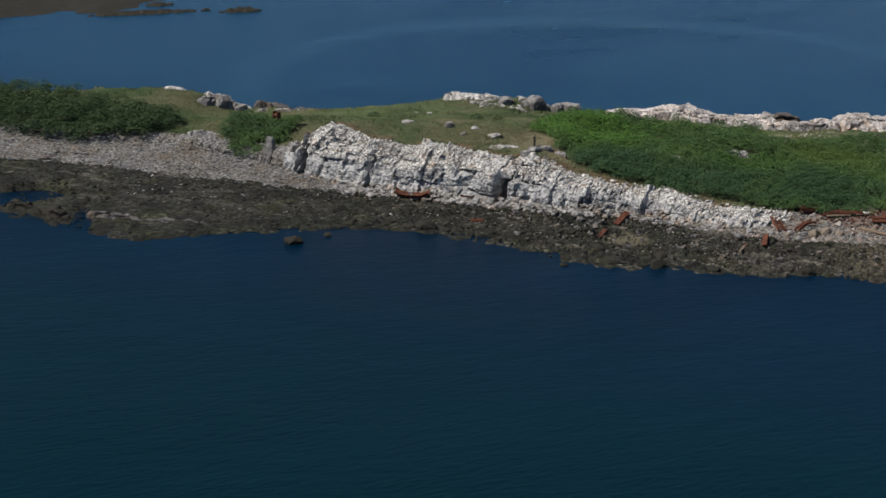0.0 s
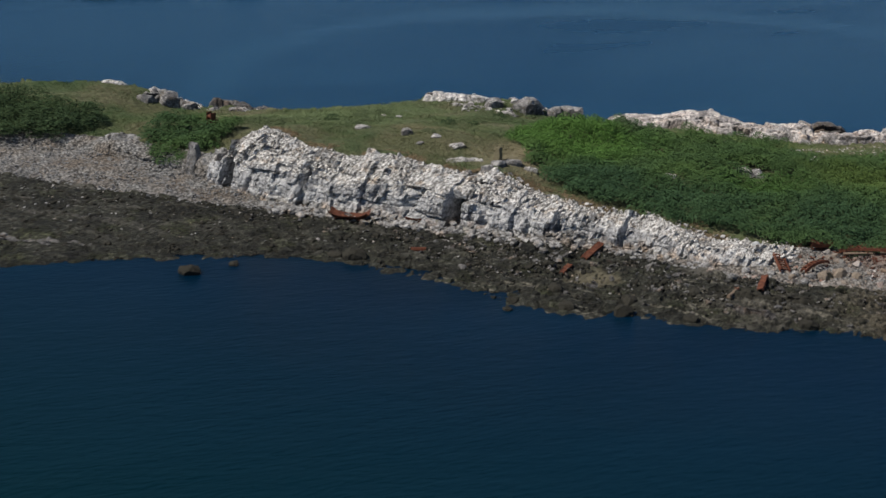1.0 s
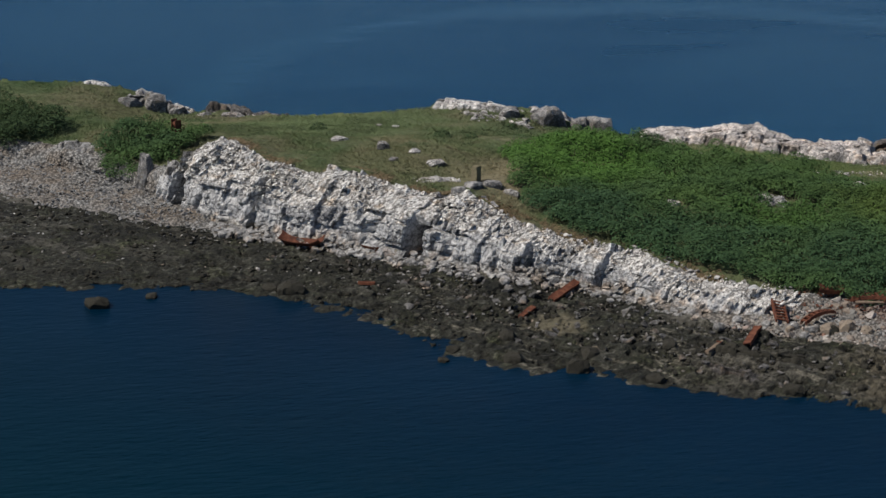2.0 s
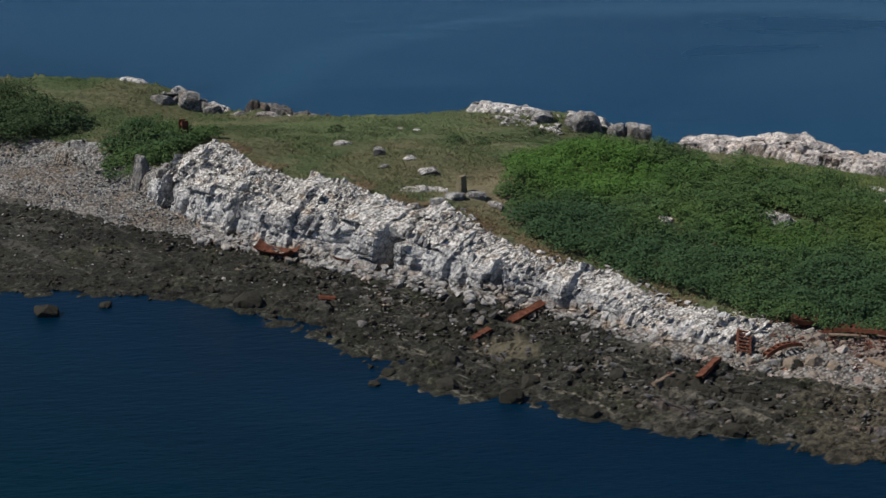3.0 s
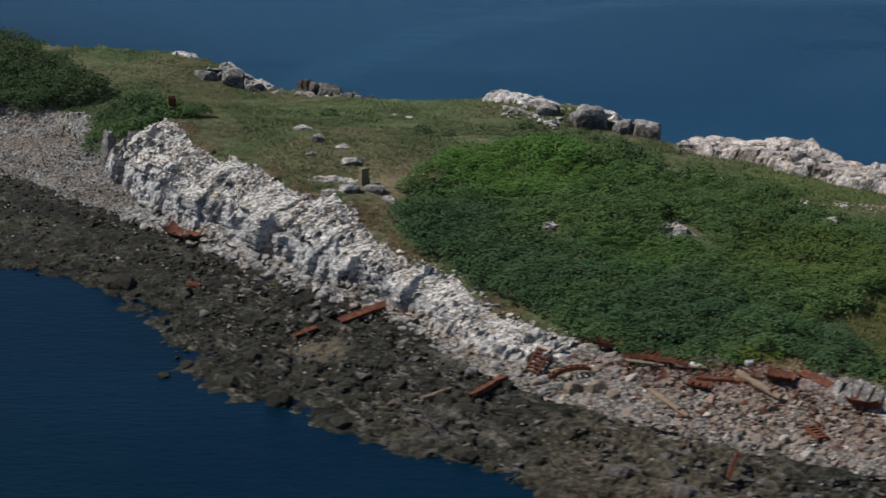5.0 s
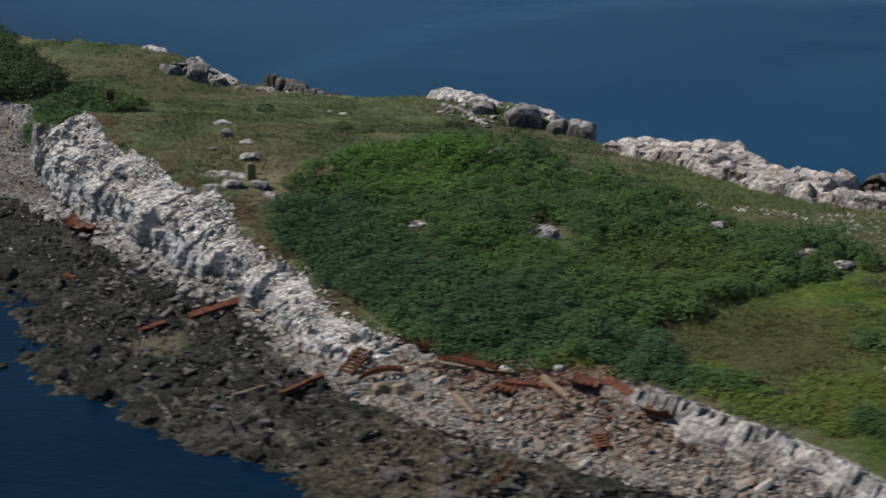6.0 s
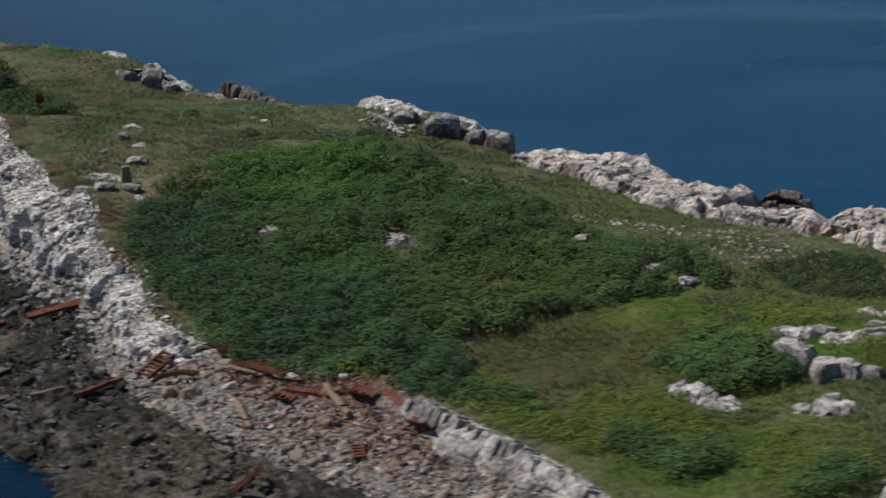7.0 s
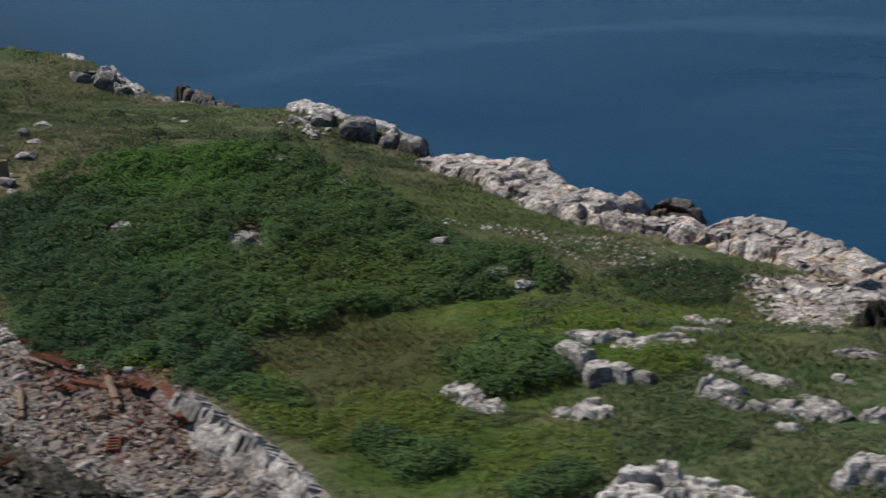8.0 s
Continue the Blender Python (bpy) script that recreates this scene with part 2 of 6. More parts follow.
def sea_cliff_material():
    """Grey jointed rock, buried in lime-white rubble on its upper slope, streaked below and tan with dust at its foot."""
    m = Mat("white_cliff_rock", 0.88, 0.25)
    fine = m.noise(4.2, 9, 0.75)
    coarse = m.noise(0.6, 4, 0.6)
    grains = m.cells(1.0, m.bedded(7.0, 4.0, 3.4, 0.5), "F1", "Color")
    crumbs = m.cells(1.0, m.bedded(11.0, 8.0, 16.0, 0.2), "F1", "Color")
    joints = m.cells(1.0, m.bedded(1.5, 0.9, 1.1, 0.25), "DISTANCE_TO_EDGE")
    small = m.cells(1.0, m.bedded(3.4, 2.0, 2.3, 0.25), "DISTANCE_TO_EDGE")
    beds = m.noise(1.0, 5, 0.65, m.bedded(0.35, 0.5, 2.4, 0.15), 0.7)
    runs = m.noise(1.0, 4, 0.6, m.bedded(3.2, 1.0, 0.25, 0.2), 0.3)
    grey = m.ramp(m.math("ADD", m.math("MULTIPLY", fine, 0.6), m.math("MULTIPLY", beds, 0.4)), (0.38, (0.06, 0.06, 0.062)), (0.44, (0.19, 0.19, 0.195)), (0.51, (0.37, 0.37, 0.37)), (0.58, (0.60, 0.59, 0.575)))
    # bleached runs below nesting ledges
    grey = m.mix(m.ramp(runs, (0.53, 0.0), (0.61, 0.8)), grey, m.mix(fine, (0.34, 0.34, 0.34), (0.84, 0.83, 0.81)))
    grey = m.mix(m.math("MULTIPLY", m.ramp(joints, (0.0, 0.8), (0.04, 0.0)), m.ramp(m.noise(1.1, 3), (0.44, 0.0), (0.56, 1.0))), grey, (0.035, 0.034, 0.034))
    grey = m.mix(m.math("MULTIPLY", m.ramp(small, (0.0, 0.8), (0.07, 0.0)), m.ramp(m.noise(0.8, 3), (0.42, 0.1), (0.56, 1.0))), grey, (0.05, 0.048, 0.046))
    # loose lime-splashed rubble
    lime = m.ramp(m.math("ADD", m.math("ADD", m.math("MULTIPLY", grains, 0.24), m.math("MULTIPLY", crumbs, 0.20)), m.math("MULTIPLY", fine, 0.60)),
                  (0.38, (0.07, 0.066, 0.06)), (0.46, (0.25, 0.237, 0.22)), (0.54, (0.48, 0.46, 0.425)), (0.615, (0.82, 0.80, 0.768)))
    lime = m.mix(m.ramp(m.noise(1.3, 5, 0.65), (0.54, 0.0), (0.66, 0.7)), lime, m.mix(1.0, lime, (0.86, 0.68, 0.50), "MULTIPLY"))
    # the rubble reaches lower towards the cove
    level = m.t.nodes.new("ShaderNodeSeparateXYZ")
    m.link(m.bedded(0.05, 0.05, 0.05, 0.0), level.inputs[0])
    down = m.math("MULTIPLY", m.math("MAXIMUM", m.math("ADD", level.outputs[0], 4.1), 0.0), 1.5)
    above = m.math("ADD", m.math("SUBTRACT", m.axis(2), 3.15), down)
    above = m.math("ADD", above, m.math("MULTIPLY", m.math("SUBTRACT", m.noise(0.55, 4, 0.6), 0.5), 3.4))
    above = m.math("ADD", above, m.math("MULTIPLY", m.upward(0.35, 0.95), 0.9))
    c = m.mix(m.ramp(above, (0.30, 0.0), (0.75, 1.0)), grey, lime)
    c = m.mix(m.math("MULTIPLY", m.ramp(joints, (0.0, 0.8), (0.035, 0.0)), m.ramp(m.noise(0.7, 3), (0.40, 0.2), (0.55, 1.0))), c, (0.05, 0.048, 0.045))
    foot = m.ramp(m.math("ADD", m.height(0.0, 4.0), m.math("MULTIPLY", coarse, 0.28)), (0.37, 1.0), (0.50, 0.0))
    c = m.mix(m.math("MULTIPLY", foot, 0.75), c, m.mix(fine, (0.16, 0.145, 0.12), (0.50, 0.46, 0.39)))
    ochre = m.math("MULTIPLY", m.ramp(m.noise(0.6, 5, 0.65), (0.52, 0.0), (0.60, 1.0)), m.ramp(m.height(0.0, 4.0), (0.25, 1.0), (0.5, 0.0)))
    c = m.mix(m.math("MULTIPLY", ochre, 0.6), c, m.mix(1.0, c, (1.0, 0.66, 0.38), "MULTIPLY"))
    m.color(c)
    m.bump(fine, 0.9, 0.16)
    m.bump(grains, 0.6, 0.08)
    m.bump(beds, 0.4, 0.15)
    return m.m


def meadow_colour(m, lift=1.0):
    """Olive turf with tan, lush and reddish-brown patches, at fixed places of the island."""
    k = lambda *c: tuple(v * lift for v in c)
    base = m.ramp(m.noise(0.22, 5, 0.6), (0.32, k(0.048, 0.076, 0.033)), (0.5, k(0.080, 0.099, 0.047)), (0.68, k(0.136, 0.128, 0.078)))
    base = m.mix(m.ramp(m.noise(0.10, 5, 0.6), (0.46, 0.0), (0.60, 0.55)), base, k(0.118, 0.108, 0.062))
    base = m.mix(m.near(27, 138, 6), base, k(0.165, 0.145, 0.090))
    base = m.mix(m.near(20, 164, 11), base, k(0.092, 0.118, 0.056))
    base = m.mix(m.near(52, 146, 8), base, k(0.080, 0.104, 0.040))
    base = m.mix(m.near(66, 122, 16, 0.35), base, m.mix(m.ramp(m.noise(0.5, 4), (0.4, 0.0), (0.6, 1.0)), k(0.056, 0.098, 0.020), k(0.086, 0.112, 0.026)))
    base = m.mix(m.math("MULTIPLY", m.near(57.5, 117, 9.0, 0.4), 0.85), base, m.mix(m.noise(0.6, 4), k(0.066, 0.053, 0.020), k(0.064, 0.080, 0.034)))
    base = m.mix(m.math("MULTIPLY", m.near(63, 109, 4.5, 0.9, 1.1), 0.5), base, k(0.115, 0.085, 0.022))
    base = m.mix(m.math("MULTIPLY", m.near(69, 109, 3.5, 0.8, 0.8), 0.5), base, k(0.14, 0.115, 0.060))
    base = m.mix(m.near(67, 106, 7, 0.4), base, k(0.056, 0.088, 0.021))
    base = m.mix(m.near(80, 112, 12, 0.4), base, m.mix(m.ramp(m.noise(0.4, 4), (0.4, 0.0), (0.6, 1.0)), k(0.060, 0.094, 0.036), k(0.098, 0.112, 0.056)))
    return base


def meadow_material():
    m = Mat("meadow_turf", 0.95, 0.1)
    tuft = m.ramp(m.noise(2.2, 4, 0.65), (0.3, 0.6), (0.7, 1.4))
    m.color(m.mix(1.0, meadow_colour(m), tuft, "MULTIPLY"))
    m.bump(m.noise(2.8, 4, 0.7), 0.9, 0.25)
    return m.m


def grass_material():
    m = Mat("grass_blades", 0.85, 0.1)
    vary = m.ramp(m.island(), (0.0, 0.86), (1.0, 1.14))
    m.color(m.mix(1.0, meadow_colour(m, 1.62), vary, "MULTIPLY"))
    return m.m


def thicket_material():
    m = Mat("thicket_leaves", 0.75, 0.12)
    a = m.mix(m.ramp(m.noise(0.14, 4), (0.38, 0.0), (0.62, 1.0)), (0.042, 0.080, 0.032), (0.080, 0.138, 0.040))
    a = m.mix(m.near(33, 143, 8.5), a, (0.074, 0.155, 0.030))
    a = m.mix(m.near(42, 127, 5.0), a, (0.056, 0.112, 0.028))
    a = m.mix(m.near(52, 128, 7.0), a, (0.075, 0.115, 0.028))
    for x, y, r in ((29, 131, 6), (35, 124, 7), (44, 118, 7), (52, 114, 5)):
        a = m.mix(m.math("MULTIPLY", m.near(x, y, r), 0.8), a, (0.034, 0.072, 0.036))
    c = m.mix(m.ramp(m.island(), (0.5, 0.0), (1.0, 0.45)), a, (0.082, 0.140, 0.050))
    c = m.mix(m.ramp(m.island(), (0.0, 0.3), (0.3, 0.0)), c, (0.028, 0.054, 0.022))
    m.color(c)
    return m.m


def leaf_material(name, dark, mid, bright, patch=0.12):
    m = Mat(name, 0.75, 0.12)
    a = m.mix(m.ramp(m.noise(patch, 3), (0.35, 0.0), (0.65, 1.0)), dark, mid)
    c = m.mix(m.ramp(m.island(), (0.55, 0.0), (1.0, 0.75)), a, bright)
    m.color(c)
    m.b.inputs["Subsurface Weight"].default_value = 0.0
    return m.m


def rust_material(name="rusted_steel", k=0.68):
    m = Mat(name, 0.85, 0.3)
    c = m.ramp(m.noise(3.0, 5, 0.65), (0.3, (0.07 * k, 0.024 * k, 0.014 * k)), (0.5, (0.17 * k, 0.055 * k, 0.028 * k)), (0.72, (0.27 * k, 0.11 * k, 0.06 * k)))
    c = m.mix(m.ramp(m.noise(11, 3), (0.58, 0.0), (0.7, 0.6)), c, (0.05, 0.03, 0.025))
    m.color(c)
    m.bump(m.noise(20, 4), 0.5, 0.02)
    return m.m


def wood_material():
    m = Mat("weathered_timber", 0.9, 0.2)
    c = m.ramp(m.noise(2.5, 4, 0.6, m.scaled(1, 8, 4, 50)), (0.3, (0.12, 0.085, 0.060)), (0.7, (0.26, 0.195, 0.14)))
    m.color(c)
    m.bump(m.noise(9, 3), 0.4, 0.02)
    return m.m


def plain_stone(name, lo, hi, scale=2.0, lichen=0.0):
    m = Mat(name, 0.9, 0.2)
    c = m.mix(m.ramp(m.noise(scale, 6, 0.7), (0.32, 0.0), (0.68, 1.0)), lo, hi)
    c = m.mix(m.math("MULTIPLY", m.each(), 0.35), c, hi)
    c = m.mix(m.math("MULTIPLY", m.island(), 0.5), c, tuple(0.55 * v for v in lo))
    if lichen:
        c = m.mix(m.ramp(m.noise(scale * 0.8, 5, 0.7), (0.52, 0.0), (0.62, lichen)), c, (0.15, 0.14, 0.105))
        c = m.mix(m.ramp(m.noise(scale * 2.2, 4, 0.7), (0.55, 0.0), (0.63, lichen)), c, (0.72, 0.71, 0.68))
        c = m.mix(m.ramp(m.cells(1.6, m.scaled(1.2, 1.2, 0.8, 30), "DISTANCE_TO_EDGE"), (0.0, 0.6), (0.03, 0.0)), c, (0.07, 0.065, 0.06))
    m.color(c)
    m.bump(m.noise(scale * 3, 6, 0.72), 0.9, 0.12)
    return m.m


WATER = water_material()
WEED = weed_rock_material()
BEACH = beach_material()
CLIFF = sea_cliff_material()
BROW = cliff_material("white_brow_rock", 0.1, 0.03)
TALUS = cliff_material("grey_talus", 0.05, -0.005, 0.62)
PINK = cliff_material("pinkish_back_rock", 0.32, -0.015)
MEADOW = meadow_material()
THICKET = thicket_material()
GRASS = grass_material()
DEEP = deep_material()
WOODS = leaf_material("shrub_leaves", (0.030, 0.054, 0.024), (0.042, 0.070, 0.028), (0.074, 0.104, 0.044))
RUST = rust_material()
DARK_RUST = rust_material("dark_rusted_plate", 0.55)
TIMBER = wood_material()
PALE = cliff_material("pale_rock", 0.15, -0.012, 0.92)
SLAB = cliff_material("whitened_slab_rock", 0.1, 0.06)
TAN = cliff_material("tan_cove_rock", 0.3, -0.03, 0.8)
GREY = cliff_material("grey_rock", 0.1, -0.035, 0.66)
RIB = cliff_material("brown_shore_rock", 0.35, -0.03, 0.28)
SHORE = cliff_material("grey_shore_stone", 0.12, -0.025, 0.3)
DARK = plain_stone("dark_wet_rock", (0.022, 0.0205, 0.015), (0.052, 0.048, 0.037))
SHINGLE = plain_stone("shingle", (0.165, 0.163, 0.158), (0.335, 0.33, 0.318), 4.0)


def cove_stone_material():
    """Mixed cove cobbles: grey, tan and rust-stained."""
    m = Mat("mixed_cobble", 0.9, 0.2)
    c = m.ramp(m.island(), (0.0, (0.11, 0.103, 0.092)), (0.38, (0.26, 0.245, 0.225)), (0.62, (0.22, 0.175, 0.138)), (0.78, (0.42, 0.395, 0.36)), (0.92, (0.22, 0.12, 0.085)), (1.0, (0.58, 0.56, 0.53)))
    stain = m.math("MAXIMUM", m.near(44, 112.8, 3.4, 0.8, 0.8), m.math("MAXIMUM", m.near(48.5, 110.5, 3.4, 0.8, 0.8), m.near(52.5, 107, 3.2, 0.8, 0.8)))
    c = m.mix(m.math("MULTIPLY", stain, 0.28), c, (0.17, 0.085, 0.06))
    c = m.mix(1.0, c, m.ramp(m.noise(7, 5, 0.7), (0.3, 0.6), (0.7, 1.25)), "MULTIPLY")
    m.color(c)
    m.bump(m.noise(12, 5, 0.7), 0.6, 0.05)
    return m.m


COVE = cove_stone_material()
WEEDS = leaf_material("dull_weed_leaves", (0.062, 0.086, 0.040), (0.085, 0.112, 0.052), (0.125, 0.150, 0.080))
HERB = leaf_material("bright_herb_leaves", (0.070, 0.125, 0.024), (0.105, 0.150, 0.028), (0.170, 0.200, 0.050))
MARKER = plain_stone("lichened_marker_stone", (0.17, 0.15, 0.09), (0.36, 0.31, 0.20), 5.0)
WHITE = plain_stone("white_paint", (0.70, 0.70, 0.70), (0.82, 0.82, 0.80), 6.0)
OCHRE = plain_stone("ochre_stained_rock", (0.17, 0.13, 0.095), (0.36, 0.30, 0.235))
DRY = leaf_material("dry_grass", (0.16, 0.115, 0.065), (0.22, 0.165, 0.10), (0.29, 0.23, 0.145), 0.5)


# ---------------------------------------------------------------- island plan
# (s, n): metres along the island's length (to the south-east) and across it (away from the open front water)
AX, AY = 0.6816, -0.7317


def to_sn(x, y):
    return x * AX + y * AY, -x * AY + y * AX


def to_xy(s, n):
    return s * AX - n * AY, s * AY + n * AX


def soft_line(points, width=0.8):
    """A plan line of (x, y, z) as two functions of s: n and z, softly rounded."""
    p = np.array(points, float)
    s, n = to_sn(p[:, 0], p[:, 1])
    order = np.argsort(s)
    grid = np.arange(-175.0, 30.0, 0.2)
    k = np.exp(-0.5 * (np.arange(-20, 21) * 0.2 / width) ** 2)
    k /= k.sum()

    def blur(v):
        g = np.interp(grid, s[order], v[order])
        return np.convolve(np.pad(g, 20, mode="edge"), k, "valid")

    return grid, blur(n), blur(p[:, 2])


WATERLINE = soft_line([(-60, 180, 0), (-25, 149.5, 0), (-19.7, 141, 0), (-16.6, 136, 0), (-9, 135.3, 0), (-4, 134.2, 0), (0, 133.4, 0), (6.5, 130.6, 0),
                       (12.6, 124.4, 0), (16, 117, 0), (19.1, 113.5, 0), (23.2, 111, 0), (28, 107.3, 0), (33.5, 104.4, 0), (39, 100.8, 0),
                       (46, 96.5, 0), (55, 92, 0), (70, 87, 0), (100, 80, 0)])
TIDE_TOP = soft_line([(-60, 196, 1.1), (-21, 165.4, 1.1), (-16.3, 162.4, 1.1), (-11.9, 157.5, 1.1), (-7.4, 153.4, 1.1), (-3.1, 149.3, 1.0), (1.2, 145.4, 0.9),
                      (5.9, 142.7, 0.7), (11.8, 137.2, 0.75), (16.8, 131.9, 0.75), (21.3, 128.3, 0.85), (25.3, 124.8, 0.9), (28.9, 121.3, 0.65), (32.3, 115.9, 0.75),
                      (37.8, 110.5, 0.9), (43.1, 106.6, 0.9), (47.5, 105, 0.9), (55, 102.3, 0.8), (65, 98, 0.8), (80, 93, 0.8), (100, 88, 0.8)])
CLIFF_FOOT = soft_line([(-60, 203, 2), (-19.6, 172, 2), (-14.6, 169, 2), (-10.8, 165.3, 2), (-5, 161.2, 2), (-3, 158, 1.8), (0, 154.5, 1.8), (3, 149.3, 1.5),
                        (6, 144.4, 0.8), (11.6, 138.7, 1.0), (16.2, 133.3, 0.9), (21, 129.5, 1.1), (25.3, 126, 1.3), (28.8, 122.8, 0.8),
                        (32.1, 117.3, 1.0), (36, 114.7, 1.3), (40, 114.2, 1.8), (44, 113.3, 2.0), (48, 111.8, 2.0), (52, 109, 1.7),
                        (55, 106, 1.4), (58, 104.3, 1.4), (62, 101.4, 1.2), (64.4, 99.4, 1.1), (70, 97, 1.2), (80, 94, 1.2), (100, 90, 1.2)], 0.5)
CLIFF_EDGE = soft_line([(-60, 206, 2.6), (-19, 174, 2.6), (-14, 170.5, 2.6), (-9.5, 167, 2.6), (-3.5, 162, 2.7), (-2.4, 159.4, 3.2), (1, 156, 3.0),
                        (3.6, 151.6, 3.2), (4.9, 149.6, 3.4), (6.0, 149.0, 5.1), (7.4, 148.9, 5.9), (9.0, 147.6, 5.6), (10.2, 145.6, 4.8), (11.8, 143.4, 4.9), (13.2, 142.0, 4.5), (14.9, 141.0, 5.0), (17.1, 138.2, 4.9),
                        (19.4, 135.7, 4.4), (20.4, 135.0, 4.2), (21.8, 135.0, 4.9), (24.7, 130.9, 3.5), (28, 125.9, 3.0), (31.2, 123.5, 2.8), (33.8, 119.5, 2.2),
                        (38.8, 116, 2.1), (42, 115, 2.2), (46, 113.8, 2.4), (49.2, 112.5, 2.4), (53.5, 109.8, 2.5), (58, 106.4, 2.5),
                        (62, 103.6, 2.3), (64.4, 101.2, 2.1), (70, 98.6, 2.2), (80, 96, 2.6), (100, 92, 3)], 0.5)
BACK_EDGE = soft_line([(-50, 212, 3), (-22, 190, 3.2), (-12, 183.0, 3.5), (-5, 180.6, 3.8), (1, 179.3, 3.7), (4.8, 178.6, 2.9), (8, 177.6, 1.2), (14, 175, 0.9), (20.7, 170, 1.7), (25, 168.5, 2.3),
                       (30, 167, 2.9), (36.5, 164, 2.6), (40.5, 161.5, 1.3), (44, 158.5, 1.3), (49, 156, 1.4), (56, 151, 1.1), (62, 146.5, 0.6),
                       (68, 144, 0.7), (74, 141, 0.7), (80, 136, 0.8), (86, 130, 2), (100, 118, 2)])
# spot heights of the turf between the cliff edge and the back edge
SPOTS = np.array([(-6.2, 174.6, 3.8), (-7.9, 177.5, 3.9), (0.9, 177.5, 3.6), (6.4, 174.8, 1.2), (3.8, 174.4, 1.9), (8.2, 175.2, 1.0), (0.7, 160.6, 3.8), (10, 160, 3.4), (14, 150, 4.6), (23.7, 137.3, 4.3), (19, 146, 5.1),
                  (20.9, 144.5, 5.1), (30, 149.3, 3.9), (37.9, 147.2, 3.8), (44.7, 144, 3.1), (43.6, 131.7, 3.3), (36.1, 130.3, 3.9),
                  (45.3, 121.7, 3.0), (35.4, 125, 3.5), (54.3, 134.3, 2.4), (56.8, 138, 1.7), (59.1, 132.2, 2.0), (55.8, 120.3, 2.2),
                  (59.5, 117.7, 2.2), (66.2, 111.5, 2.5), (68.6, 116.8, 3.2), (69, 120, 3.4), (74.4, 118.3, 4.0), (77.3, 112.5, 4.0),
                  (80, 121, 3.5), (73, 129.7, 1.5), (68.6, 136, 1.0), (73.2, 103.7, 2.9), (20, 160, 3.0), (85, 108, 3.6)])


def line_at(line, s):
    return np.interp(s, line[0], line[1]), np.interp(s, line[0], line[2])


_ss = np.arange(-165.0, 20.0, 4.0)
_rim = []
for _line in (CLIFF_EDGE, BACK_EDGE):
    _n, _z = line_at(_line, _ss)
    _rim.append(np.stack([*to_xy(_ss, _n), _z], 1))
ALL_SPOTS = np.concatenate([SPOTS, *_rim])


def spread(x, y):
    """Shepard's mean of the spot heights."""
    x, y = np.atleast_1d(np.asarray(x, float)), np.atleast_1d(np.asarray(y, float))
    top, low = np.zeros(x.shape), np.zeros(x.shape)
    for px, py, pz in ALL_SPOTS:
        w = 1.0 / ((x - px) ** 2 + (y - py) ** 2 + 6.0) ** 1.6
        top += w * pz
        low += w
    return top / low


def turf_height(s, n):
    """Height of the turf at (s, n), exact at both rims."""
    n0, z0 = line_at(CLIFF_EDGE, s)
    n1, z1 = line_at(BACK_EDGE, s)
    v = np.clip((n - n0) / np.maximum(n1 - n0, 1e-3), 0, 1)
    g = spread(*to_xy(s, n))
    a = z0 - spread(*to_xy(s, n0))
    b = z1 - spread(*to_xy(s, n1))
    return g + a * (1 - v) ** 3 + b * v ** 3


def ground(x, y):
    """Height of the island's ground at one place or many."""
    x, y = np.atleast_1d(np.asarray(x, float)), np.atleast_1d(np.asarray(y, float))
    s, n = to_sn(x, y)
    lines = [line_at(k, s) for k in (WATERLINE, TIDE_TOP, CLIFF_FOOT, CLIFF_EDGE, BACK_EDGE)]
    z = np.where(n < lines[0][0], (n - lines[0][0]) * 0.18, 0.0)
    for (a, za), (b, zb) in zip(lines[:3], lines[1:4]):
        v = np.clip((n - a) / np.maximum(b - a, 1e-3), 0, 1)
        z = np.where((n >= a) & (n < b), za + (zb - za) * v, z)
    turf = turf_height(s, n)
    return np.where((n >= lines[3][0]) & (n <= lines[4][0]), turf, np.where(n > lines[4][0], lines[4][1] - (n - lines[4][0]) * 0.6, z))


# ---------------------------------------------------------------- noise on arrays
def hashed(i, j, k, seed):
    h = (i.astype(np.int64) * 374761393 + j.astype(np.int64) * 668265263 + k.astype(np.int64) * 2147483647 + seed * 974634777) & 0xFFFFFFFF
    h = ((h ^ (h >> 13)) * 1274126177) & 0xFFFFFFFF
    h = ((h ^ (h >> 16)) * 2246822519) & 0xFFFFFFFF
    return ((h ^ (h >> 15)) & 0xFFFFFF) / float(0xFFFFFF)


def value_noise(p, seed=0):
    f = np.floor(p)
    t = p - f
    t = t * t * (3 - 2 * t)
    i, j, k = f.T
    out = np.zeros(len(p))
    for a in (0, 1):
        for b in (0, 1):
            for c in (0, 1):
                w = (t[:, 0] if a else 1 - t[:, 0]) * (t[:, 1] if b else 1 - t[:, 1]) * (t[:, 2] if c else 1 - t[:, 2])
                out += w * hashed(i + a, j + b, k + c, seed)
    return out * 2 - 1


def fbm(p, octaves=4, seed=0):
    out, amp = np.zeros(len(p)), 1.0
    for o in range(octaves):
        out += amp * value_noise(p * 2.03 ** o + o * 17.3, seed + o)
        amp *= 0.5
    return out


